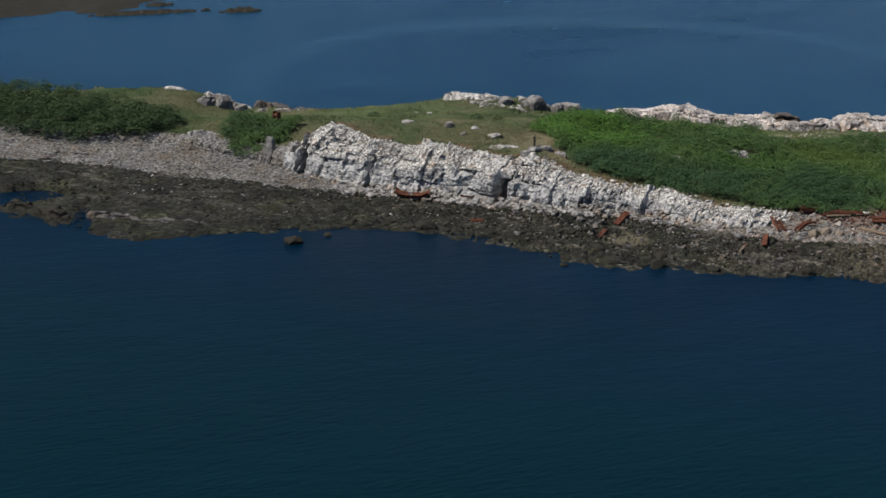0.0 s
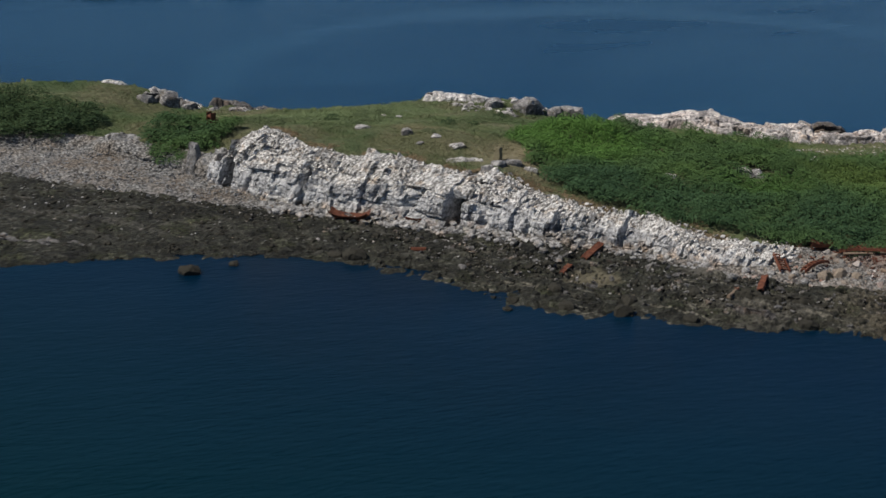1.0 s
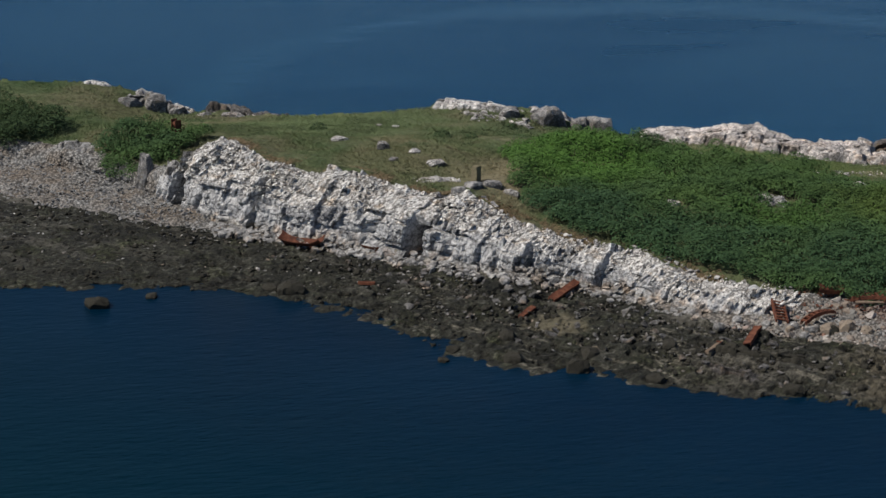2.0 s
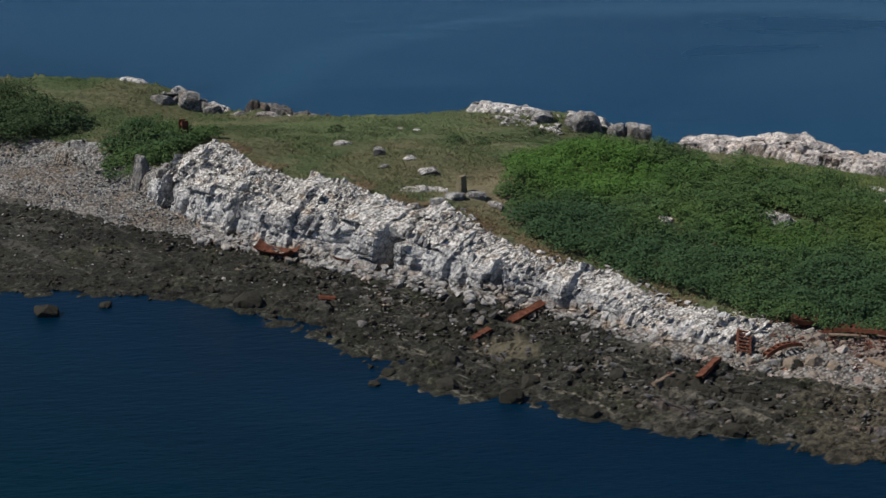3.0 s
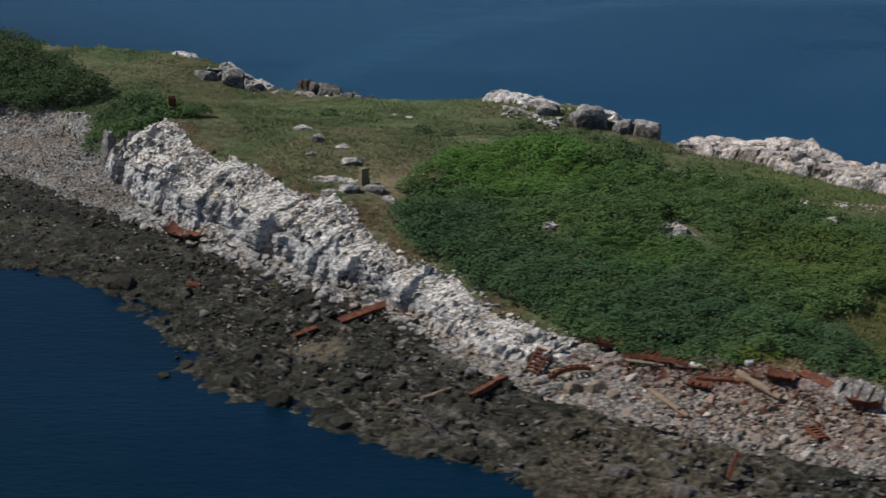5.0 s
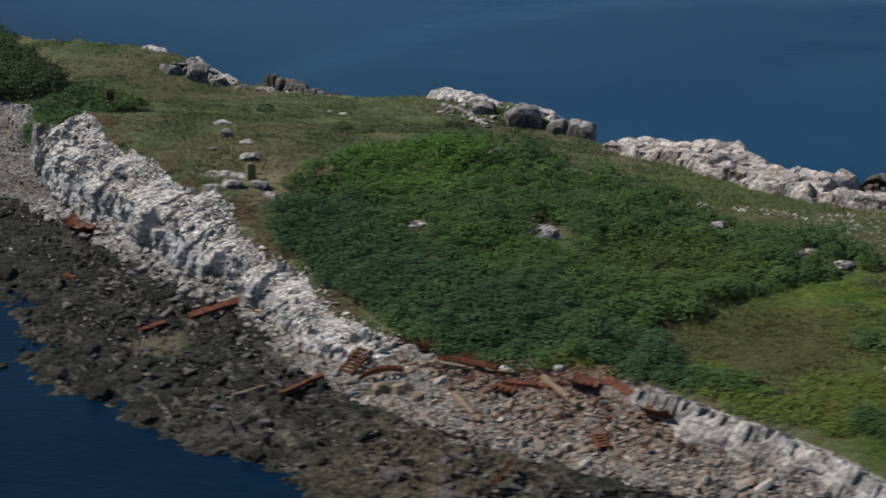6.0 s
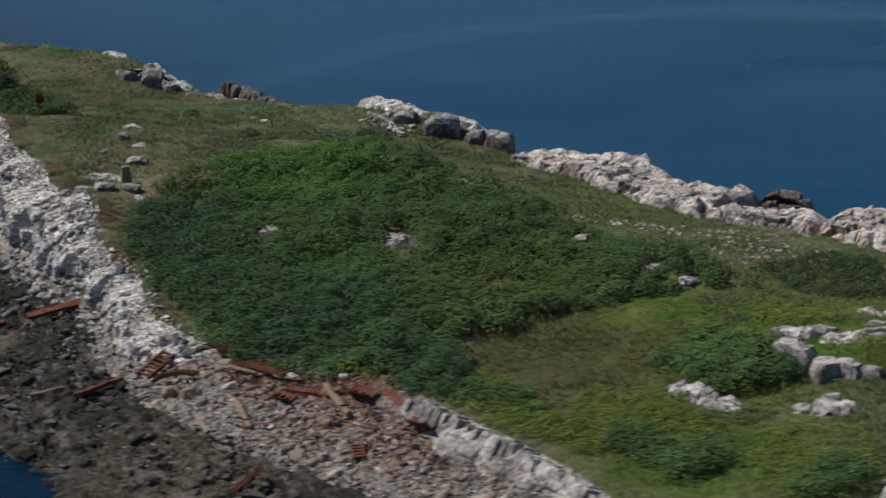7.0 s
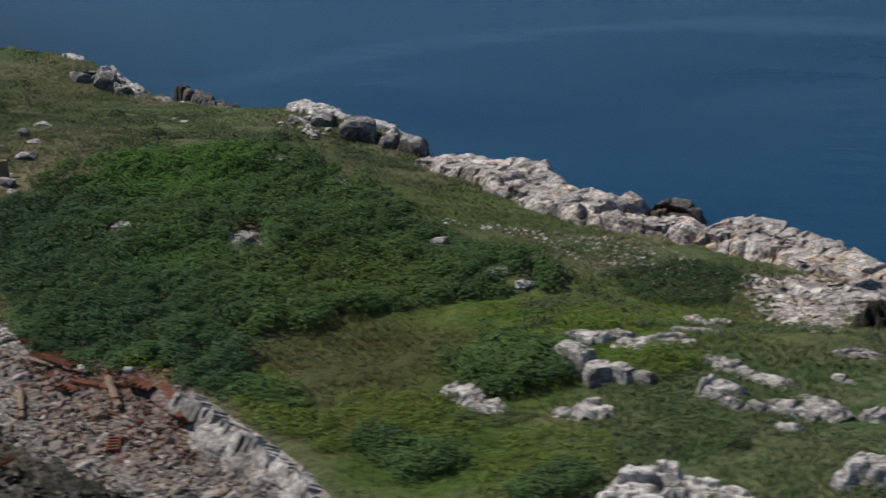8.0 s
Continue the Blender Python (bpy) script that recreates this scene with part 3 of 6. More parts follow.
def block_noise(p, seed=0):
    """Random value of the nearest of jittered cells, and the gap to the second nearest: fractured blocks."""
    base = np.floor(p)
    best, second, value = np.full(len(p), 9.0), np.full(len(p), 9.0), np.zeros(len(p))
    for a in (-1, 0, 1):
        for b in (-1, 0, 1):
            for c in (-1, 0, 1):
                q = base + (a, b, c)
                i, j, k = q.T
                at = q + np.stack([hashed(i, j, k, seed + 1), hashed(i, j, k, seed + 2), hashed(i, j, k, seed + 3)], 1)
                d = np.linalg.norm(at - p, axis=1)
                near = d < best
                second = np.where(near, best, np.minimum(second, d))
                slope = np.stack([hashed(i, j, k, seed + 5), hashed(i, j, k, seed + 6), hashed(i, j, k, seed + 7)], 1) * 2 - 1
                value = np.where(near, hashed(i, j, k, seed + 4) * 2 - 1 + 1.3 * ((p - at) * slope).sum(1), value)
                best = np.minimum(best, d)
    return value, second - best


def jointed(a, b, seed, warp=0.0):
    """Staggered cells of jointed rock with flat, tilted faces: relief, and distance to the nearest joint (0 to 0.5)."""
    b = b + 0.22 * np.sin(b * 2.3 + seed)
    row = np.floor(b)
    zero = np.zeros(len(row))
    a = a + 9 * hashed(row, zero, zero, seed) + 0.24 * np.sin(a * 2.9 + seed * 1.7 + row) + warp
    col = np.floor(a)
    fa, fb = a - col, b - row
    value = hashed(col, row, zero, seed + 1) * 2 - 1
    value = value + 1.1 * (hashed(col, row, zero, seed + 2) * 2 - 1) * (fa - 0.5) + 1.1 * (hashed(col, row, zero, seed + 3) * 2 - 1) * (fb - 0.5)
    return value, np.minimum(np.minimum(fa, 1 - fa), np.minimum(fb, 1 - fb))


# ---------------------------------------------------------------- mesh helpers
def mesh_of(name, verts, faces, material=None, smooth=False):
    """A mesh from arrays: verts (n, 3), faces (m, 3) or (m, 4)."""
    me = bpy.data.meshes.new(name)
    verts, faces = np.asarray(verts, np.float32), np.asarray(faces, np.int32)
    k = faces.shape[1]
    me.vertices.add(len(verts))
    me.vertices.foreach_set("co", verts.ravel())
    me.loops.add(faces.size)
    me.loops.foreach_set("vertex_index", faces.ravel())
    me.polygons.add(len(faces))
    me.polygons.foreach_set("loop_start", np.arange(len(faces), dtype=np.int32) * k)
    me.polygons.foreach_set("use_smooth", np.full(len(faces), smooth))
    me.update(calc_edges=True)
    if material:
        me.materials.append(material)
    return me


def grid_faces(rows, cols):
    a = (np.arange(rows - 1)[:, None] * cols + np.arange(cols - 1)[None]).ravel()
    return np.stack([a, a + 1, a + cols + 1, a + cols], 1)


def part(name, bm, material, parent, label=""):
    me = bpy.data.meshes.new(name)
    bm.to_mesh(me)
    bm.free()
    me.materials.append(material)
    ob = new(name, me)
    ob.parent = parent
    return tagged(ob, label)


def hull_template(rng, n=18, flat=0.75):
    """A faceted stone of about unit size: the hull of random points, as arrays of vertices and triangles."""
    bm = bmesh.new()
    for _ in range(n):
        v = Vector((rng.uniform(-1, 1), rng.uniform(-1, 1), rng.uniform(-1, 1)))
        m = max(abs(v.x), abs(v.y), abs(v.z))
        v = v / m * rng.uniform(0.75, 1.0) if rng.random() < 0.6 else v.normalized()
        bm.verts.new((v.x * 0.55, v.y * 0.5, v.z * 0.5 * flat))
    bmesh.ops.convex_hull(bm, input=list(bm.verts))
    bmesh.ops.delete(bm, geom=[v for v in bm.verts if not v.link_faces], context="VERTS")
    bmesh.ops.triangulate(bm, faces=list(bm.faces))
    bm.verts.index_update()
    v = np.array([tuple(q.co) for q in bm.verts])
    f = np.array([[q.index for q in face.verts] for face in bm.faces])
    bm.free()
    return v, f


def scatter(name, templates, pick, place, size, turn, material, label, category, tilt=None, smooth=False):
    """Many small pieces joined into one object of kind stuff. size: (n, 3)."""
    verts, faces, count = [], [], 0
    c, s = np.cos(turn), np.sin(turn)
    for k, (tv, tf) in enumerate(templates):
        m = np.where(pick == k)[0]
        if not len(m):
            continue
        v = tv[None] * size[m][:, None]
        x = v[..., 0] * c[m][:, None] - v[..., 1] * s[m][:, None]
        y = v[..., 0] * s[m][:, None] + v[..., 1] * c[m][:, None]
        z = v[..., 2]
        if tilt is not None:
            z = z + x * tilt[m][:, None, 0] + y * tilt[m][:, None, 1]
        v = np.stack([x, y, z], -1) + place[m][:, None]
        verts.append(v.reshape(-1, 3))
        faces.append((tf[None] + (np.arange(len(m)) * len(tv))[:, None, None] + count).reshape(-1, tf.shape[1]))
        count += len(m) * len(tv)
    ob = new(name, mesh_of(name, np.concatenate(verts), np.concatenate(faces), material, smooth))
    return tagged(ob, label, category, kind="stuff")


def inside(poly, x, y):
    hit = np.zeros(len(x), bool)
    p = list(poly)
    for (x0, y0), (x1, y1) in zip(p, p[1:] + p[:1]):
        cross = (y0 > y) != (y1 > y)
        hit ^= cross & (x < (x1 - x0) * (y - y0) / ((y1 - y0) or 1e-9) + x0)
    return hit


# ---------------------------------------------------------------- sea
def sea():
    bm = bmesh.new()
    ring = [bm.verts.new((math.cos(a) * 4500 + 30, math.sin(a) * 4500 + 130, 0)) for a in [radians(10 * k) for k in range(36)]]
    bm.faces.new(ring)
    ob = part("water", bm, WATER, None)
    bm = bmesh.new()
    bm.faces.new([bm.verts.new((math.cos(a) * 4500 + 30, math.sin(a) * 4500 + 130, -2.9)) for a in [radians(10 * k) for k in range(36)]])
    tagged(part("deep_seabed", bm, DEEP, None), "dark seabed under deep blue-green water", "seabed", kind="structure")
    return tagged(ob, "calm dark blue sea with faint ripples round the island", "sea", kind="structure")


sea()


# ---------------------------------------------------------------- island ground
def island():
    s = np.arange(-160.0, 14.0, 0.13)
    cols = len(s)
    n0, _ = line_at(WATERLINE, s)
    lines = [(n0 - 14, np.full(cols, -3.0)), line_at(WATERLINE, s), line_at(TIDE_TOP, s), line_at(CLIFF_FOOT, s), line_at(CLIFF_EDGE, s), line_at(BACK_EDGE, s)]
    lines[1] = (lines[1][0], np.full(cols, 0.02))
    lines.append((lines[5][0] + 3.5, np.full(cols, -2.0)))
    counts = [10, 76, 24, 56, 90, 10]
    rows, zone = [], []
    for k, c in enumerate(counts):
        (a, za), (b, zb) = lines[k], lines[k + 1]
        for v in (np.arange(c) / c):
            n = a + (b - a) * v
            z = za + (zb - za) * v
            if k == 1:
                z = zb * (0.25 * v + 0.75 * v ** 0.8)
            if k == 3:
                # steep face with a rounded brow
                n = a + (b - a) * (0.25 * v + 0.75 * v ** 2.6)
                z = za + (zb - za) * (1 - (1 - v) ** 1.5)
            if k == 4:
                z = turf_height(s, n)
            rows.append(np.stack([*to_xy(s, n), z], 1))
            zone.append(k)
    rows.append(np.stack([*to_xy(s, lines[6][0]), lines[6][1]], 1))
    zone.append(5)
    p = np.array(rows)
    zone = np.array(zone)
    q = p.reshape(-1, 3)
    zq = np.repeat(zone, cols)
    # relief
    sq, nq = to_sn(q[:, 0], q[:, 1])
    zz = q[:, 2]
    big = fbm(q * 0.35, 3, 3)
    fine = fbm(q * 1.4, 4, 9)
    def blocks_where(mask, where, seed):
        value, gap = np.zeros(len(mask)), np.full(len(mask), 9.0)
        value[mask], gap[mask] = block_noise(where[mask], seed)
        return value, gap

    low, wall = (zq != 3) & (zq != 4), (zq == 3) | ((zq == 4) & (np.abs(nq - line_at(CLIFF_EDGE, sq)[0]) < 3.0))
    b2, g2 = blocks_where(low, q * (1.5, 1.5, 1.3), 33)
    bend = fbm(q * 0.3, 3, 71)
    # bedded shelf: long low steps along the shore, broken by cross joints
    b1, g1 = jointed(sq * 0.42 + nq * 0.12 + 0.5 * bend, nq * 0.8 - sq * 0.16 + 0.7 * bend, 21)
    b3, g3 = jointed(sq * 1.1 + nq * 0.4 + 0.4 * bend, nq * 1.9 - sq * 0.4 + 0.8 * bend, 27)
    # upright joints and low beds of the cliff, carried back over its brow
    edge_n = line_at(CLIFF_EDGE, sq)[0]
    lean = sq - 0.32 * zz + 0.5 * bend
    bed = zz + 0.10 * sq + np.where(zq == 4, 0.7 * (nq - edge_n), 0.0) + 0.35 * bend
    c1, k1 = jointed(lean * 0.42, bed * 0.55, 51)
    c2, k2 = jointed(lean * 1.05, bed * 0.95, 57, 0.3 * fine)
    c3, k3 = jointed(lean * 2.5, bed * 1.7, 63, 0.4 * fine)
    cliff = 0.34 * c1 + 0.19 * c2 + 0.085 * c3 - 0.22 * np.exp(-k1 * 22) - 0.09 * np.exp(-k2 * 16)
    # a few buttresses whose broken ends face south-east; the deep cleft is one of them
    for s0, step, reach in ((-84.95, 0.25, 2.2), (-105.6, 0.5, 1.6), (-98.2, 0.35, 2.0), (-92.5, 0.30, 2.0), (-79.8, 0.35, 1.6), (-76.5, 0.35, 1.6), (-71.0, 0.4, 1.5), (-66.0, 0.35, 1.5), (-61.5, 0.3, 1.5)):
        d = sq - 0.12 * (zz - 2.5) - s0
        cliff += step * np.where(d < 0, np.exp(np.minimum(d, 0) / reach), -0.7 * np.exp(-np.maximum(d, 0) / reach))
    za, zb = line_at(CLIFF_FOOT, sq)[1], line_at(CLIFF_EDGE, sq)[1]
    rise = np.clip((zz - za) / np.maximum(zb - za, 0.2), 0, 1)
    for s0, wide, deep in ((-84.6, 0.52, 2.6), (-105.4, 0.35, 1.4), (-98.0, 0.35, 0.7), (-76.3, 0.2, 0.6), (-71.0, 0.2, 0.5)):
        cliff -= deep * np.exp(-(((sq - 0.10 * (zz - 2.5)) - s0) / wide) ** 4) * np.clip(2.6 - 2.9 * rise, 0, 1)
    # undercut bed west of the cleft
    cliff -= 0.8 * np.exp(-((sq + 86.6) / 1.7) ** 4) * np.exp(-((zz - 1.7 + 0.2 * (sq + 87)) / 0.2) ** 2)
    tall = np.clip((zb - za) / 2.6, 0.3, 1.0)
    v4 = np.repeat(np.clip((np.arange(len(zone)) - np.where(zone == 4)[0][0]) / counts[4], 0, 1), cols)
    v2 = np.repeat(np.clip((np.arange(len(zone)) - np.where(zone == 2)[0][0]) / counts[2], 0, 1), cols)
    amp_block = np.select([zq == 0, zq == 1, zq == 2, zq == 5], [0.12, 0.17 * np.clip((sq + 118) / 34, 0.35, 1.0), 0.14 * (1 - v2) + 0.05, 0.25], 0.0)
    amp_fine = np.select([zq == 0, zq == 1, zq == 2, zq == 3, zq == 4, zq == 5], [0.15, 0.13, 0.06, 0.14, 0.06, 0.2], 0.1)
    out = amp_block * (0.85 * b1 + 0.55 * b3 + 0.40 * b2) - 0.07 * np.exp(-g1 * 16) * (amp_block > 0)
    brow = np.where(zq == 4, np.exp(-v4 / 0.02), 0.0)
    out = np.where(zq == 3, cliff * tall, out + brow * cliff * tall)
    lift = np.where(zq == 3, 0.35 * out * rise, np.where(zq == 4, 0.35 * out, out))
    out_z = lift + amp_fine * fine * 0.6 + np.where(zq == 4, 0.10, 0.05) * big
    out_z += brow * (0.26 * c1 + 0.20 * c2 + 0.12 * c3) * tall
    # the lagoon and the gut through the spit at the north-west end
    px, py = q[:, 0], q[:, 1]
    shore = (zq == 1)
    out_z -= np.where(shore, 1.25 * np.exp(-(((px + 22.6 + 0.5 * (py - 154.2)) / 5.0) ** 4 + ((py - 154.2) / 2.3) ** 4)), 0)
    out_z -= np.where(shore, 0.9 * np.exp(-(((px + 18.3 - 0.33 * (py - 145)) / 0.75) ** 2 + ((py - 144.8) / 3.6) ** 4)), 0)
    push = np.where((zq == 3) | (brow > 0.3), 1.0, 0.25) * (out + 0.5 * amp_fine * fine)
    q = q + np.stack([push * AY, -push * AX, out_z], 1)
    p = q.reshape(p.shape)
    names = [("seabed", WEED, "brown weedy seabed sloping down under the water", "seabed"),
             ("rocky_foreshore", WEED, "dark weed-covered tidal rock shelf below the cliff", "shore"),
             ("cobble_beach", BEACH, "pale grey cobble beach above the tide line", "beach"),
             ("cliff_face", CLIFF, "low fractured white and grey rock cliff with streaks", "cliff"),
             ("meadow_ground", MEADOW, "rough grassy turf on top of the island", "ground"),
             ("back_shore", PINK, "pale rocky back shore falling to the sea", "shore")]
    for k, (name, mat, label, cat) in enumerate(names):
        idx = np.where(zone == k)[0]
        lo, hi = idx[0], min(idx[-1] + 1, len(zone) - 1)
        block = p[lo:hi + 1].reshape(-1, 3)
        ob = new(name, mesh_of(name, block, grid_faces(hi - lo + 1, cols), mat, smooth=name not in ("cliff_face", "rocky_foreshore")))
        tagged(ob, label, cat, kind="structure")
        if name == "cliff_face":
            # low banks beyond the cliff: cobble in the north-west, turf behind the cove
            ob.data.materials.append(BEACH)
            ob.data.materials.append(MEADOW)
            ob.data.materials.append(TAN)
            mid = (s[:-1] + s[1:]) / 2
            kind = np.where(mid < -107.2, 1, np.where((mid > -58) & (mid < -44.5), 1, np.where(mid > -44.5, 3, 0))).astype(np.int32)
            ob.data.polygons.foreach_set("material_index", np.tile(kind, hi - lo))


island()


# ---------------------------------------------------------------- rock ridges along the back
def ridge(name, line, material, label, wide=1.6, tall=1.0, seed=1, steps=0.12, back=0.4, relief=1.0):
    """A blocky rib of rock along a plan line of (x, y, crest height)."""
    p = np.array(line, float)
    d = np.r_[0, np.cumsum(np.linalg.norm(np.diff(p[:, :2], axis=0), axis=1))]
    t = np.arange(0, d[-1], steps)
    c = np.stack([np.interp(t, d, p[:, k]) for k in range(3)], 1)
    way = np.gradient(c[:, :2], axis=0)
    way /= np.linalg.norm(way, axis=1)[:, None]
    side = np.stack([-way[:, 1], way[:, 0]], 1)
    taper = np.clip(np.minimum(t, d[-1] - t) / 1.2, 0.0, 1.0) ** 0.5
    m = 34
    u = np.linspace(-1, 1, m)
    prof = np.clip(1.25 * (1 - np.abs(u) ** 3.2), 0, 1) * (1 - 0.22 * (u + 1) / 2 * back)
    base = c[:, 2] - tall
    rows = []
    for k in range(m):
        off = u[k] * wide * (0.45 + 0.55 * taper)
        xy = c[:, :2] + side * off[:, None]
        z = base + tall * prof[k] * taper - 0.8 * (abs(u[k]) > 0.97)
        rows.append(np.stack([xy[:, 0], xy[:, 1], z], 1))
    q = np.array(rows)
    shape = q.shape
    q = q.reshape(-1, 3)
    along = np.tile(t, m)
    across = np.repeat(u, shape[1]) * wide
    bend = fbm(q * 0.45, 3, seed)
    b1, g1 = jointed(along * 0.5 + across * 0.12 + 0.5 * bend, across * 0.55 + 0.3 * bend, seed)
    b2, g2 = jointed(along * 1.25 + across * 0.3 + 0.5 * bend, across * 1.3 + q[:, 2] * 0.8 + 0.4 * bend, seed + 7)
    f = fbm(q * 2.0, 4, seed + 3)
    rel = relief * (0.30 * b1 + 0.15 * b2 - 0.34 * np.exp(-g1 * 15) - 0.12 * np.exp(-g2 * 12) + 0.05 * f - 0.10)
    uu = np.repeat(u, shape[1])
    sd = np.tile(side, (m, 1))
    q = q + np.stack([sd[:, 0] * rel * np.sign(uu) * 0.7, sd[:, 1] * rel * np.sign(uu) * 0.7, rel * 0.8], 1)
    root = new(name)
    root.location = (*c[0, :2], base[0])
    q = q.reshape(shape) - np.array(root.location)
    cuts = np.unique(np.linspace(0, shape[1] - 1, max(2, int(d[-1] / 2.4) + 1)).astype(int))
    for lo, hi in zip(cuts[:-1], cuts[1:]):
        piece = q[:, lo:hi + 1]
        ob = new("rock_block", mesh_of("rock_block", piece.reshape(-1, 3), grid_faces(m, hi - lo + 1), material))
        ob.parent = root
    return tagged(root, label, "rock outcrop")


ridge("rock_ridge", [(-0.8, 179.4, 3.7), (1.0, 179.0, 3.85), (3.0, 178.7, 3.5)], BROW, "thin white ledge along the grassy skyline of the headland", 0.6, 0.6, 12, relief=0.5)
ridge("rock_ridge", [(3.8, 178.6, 3.2), (4.8, 178.4, 3.3), (6.2, 178.0, 2.7), (7.4, 177.6, 2.1), (8.9, 177.1, 1.5), (10.4, 176.6, 0.9)], BROW,
      "white-topped grey rock ridge falling to the back water", 1.3, 2.2, 11, relief=0.8)
ridge("rock_ridge", [(2.4, 176.7, 2.9), (4.0, 176.7, 3.05), (5.8, 176.9, 2.9), (7.4, 176.6, 2.2), (9.4, 176.2, 1.4)], GREY, "dark grey broken rock face below the white ledges", 1.0, 1.8, 14)
ridge("rock_ridge", [(10.0, 180.0, 0.8), (11.4, 179.8, 1.35), (13.0, 179.3, 1.0), (15.0, 178.4, 0.65), (17.0, 177.5, 0.4), (18.6, 176.8, 0.2)], SHORE,
      "dark low rocks at the water behind the meadow", 1.0, 1.5, 23, relief=0.9)
ridge("rock_ridge", [(27.6, 168.0, 2.9), (28.8, 167.6, 3.35), (31, 166.4, 3.2), (33.2, 165.2, 3.3), (34.6, 164.9, 2.9), (36.4, 164.4, 3.0), (38.2, 164.4, 2.6), (39.4, 164.8, 1.6), (41.2, 165.1, 1.1)], BROW,
      "white weathered rock outcrop on the seaward brow of the meadow", 1.8, 2.4, 37, relief=0.75)
ridge("rock_ridge", [(42.8, 158.8, 1.5), (44.3, 158.3, 1.9), (48.2, 156.6, 2.1), (50.7, 155.4, 2.5), (53.6, 152.8, 2.1), (56.5, 150.9, 2.0), (60.0, 150.0, 1.9), (60.8, 149.4, 1.0)], PINK,
      "long pinkish grey fractured rock ridge above the back water", 3.5, 2.2, 41, relief=0.75)
ridge("rock_ridge", [(28.8, 165.2, 2.9), (30.6, 164.0, 3.0), (33.0, 162.2, 2.8), (34.4, 161.6, 2.6)], BROW, "low white rock ledge in the grass of the brow", 0.7, 0.8, 39, relief=0.75)
ridge("rock_ridge", [(61.0, 152.6, 0.9), (63.4, 152.0, 1.2), (65.6, 151.0, 0.6)], RIB, "brown rocks standing in the back water", 1.6, 1.8, 45)
ridge("rock_ridge", [(57.4, 149.2, 1.5), (61.2, 148.2, 1.5), (64, 147.2, 1.4), (67.0, 147.0, 1.5)], PINK, "low pale rock rib edging the grass", 1.7, 1.4, 43, relief=0.75)
ridge("rock_ridge", [(66.2, 147.9, 1.0), (67.8, 147.4, 1.6), (69.5, 146.8, 1.6), (72.8, 145.2, 1.3), (76, 142.5, 1.2), (79.5, 139.0, 1.1)], PINK,
      "broad pale fractured rock shelf by the back water", 3.0, 1.8, 47, relief=0.75)


# ---------------------------------------------------------------- vegetation
def leaf_clump(rng, leaves, leaf, up=0.62):
    """Leaves on the shell of a low mound of unit radius."""
    v, f = [], []
    for _ in range(leaves):
        a, h = rng.uniform(0, 2 * math.pi), rng.uniform(-0.15, 1.0)
        r = math.sqrt(max(0.0, 1 - h * h)) * rng.uniform(0.75, 1.08)
        c = Vector((math.cos(a) * r, math.sin(a) * r, h * rng.uniform(0.8, 1.1)))
        nrm = (c.normalized() * (1 - up) + Vector((rng.gauss(0, 0.45), rng.gauss(0, 0.45), up + rng.gauss(0, 0.3)))).normalized()
        e1 = nrm.orthogonal().normalized()
        e1.rotate(Matrix.Rotation(rng.uniform(0, 6.28), 3, nrm))
        e2 = nrm.cross(e1)
        w = leaf * rng.uniform(0.7, 1.3)
        k = len(v)
        for a1, a2 in ((-1, 0), (0, -0.55), (1, 0), (0, 0.55)):
            v.append(tuple(c + e1 * a1 * w + e2 * a2 * w - nrm * (0.15 * w * abs(a1))))
        f.append((k, k + 1, k + 2, k + 3))
    return np.array(v), np.array(f)


def thicket(name, poly, spacing, radius, tall, material, label, seed, holes=(), leaves=140, leaf=0.135, category="shrubs", sparse=-2.0, vary=1.0):
    rng = np.random.default_rng(seed)
    pr = random.Random(seed)
    xs, ys = [p[0] for p in poly], [p[1] for p in poly]
    gx, gy = np.meshgrid(np.arange(min(xs), max(xs), spacing), np.arange(min(ys), max(ys), spacing))
    x, y = gx.ravel() + rng.uniform(-0.5, 0.5, gx.size) * spacing, gy.ravel() + rng.uniform(-0.5, 0.5, gx.size) * spacing
    wob = np.stack([x * 0.35, y * 0.35, np.zeros(len(x))], 1)
    keep = inside(poly, x + value_noise(wob, seed) * 1.2, y + value_noise(wob + 31, seed) * 1.2)
    for hx, hy, hr in holes:
        keep &= ((x - hx) ** 2 + (y - hy) ** 2) > (hr * (1 + 0.3 * value_noise(wob * 2, seed + 5))) ** 2
    keep &= fbm(np.stack([x * 0.28, y * 0.28, np.zeros(len(x))], 1), 3, seed + 8) > sparse
    x, y = x[keep], y[keep]
    flat = np.stack([x, y, np.zeros(len(x))], 1)
    hgt = tall * (1 + 0.45 * vary * value_noise(flat * 0.22, seed + 2) + 0.40 * vary * value_noise(flat * 0.55, seed + 4) + 0.30 * value_noise(flat * 1.3, seed + 6) + rng.uniform(-0.28, 0.28, len(x)))
    size = radius * rng.uniform(0.7, 1.35, len(x))
    z = ground(x, y) + hgt - size * 0.75
    temps = [leaf_clump(pr, leaves, leaf) for _ in range(6)]
    return scatter(name, temps, rng.integers(0, 6, len(x)), np.stack([x, y, z], 1), np.stack([size, size, size * 0.85], 1),
                   rng.uniform(0, 6.28, len(x)), material, label, category)


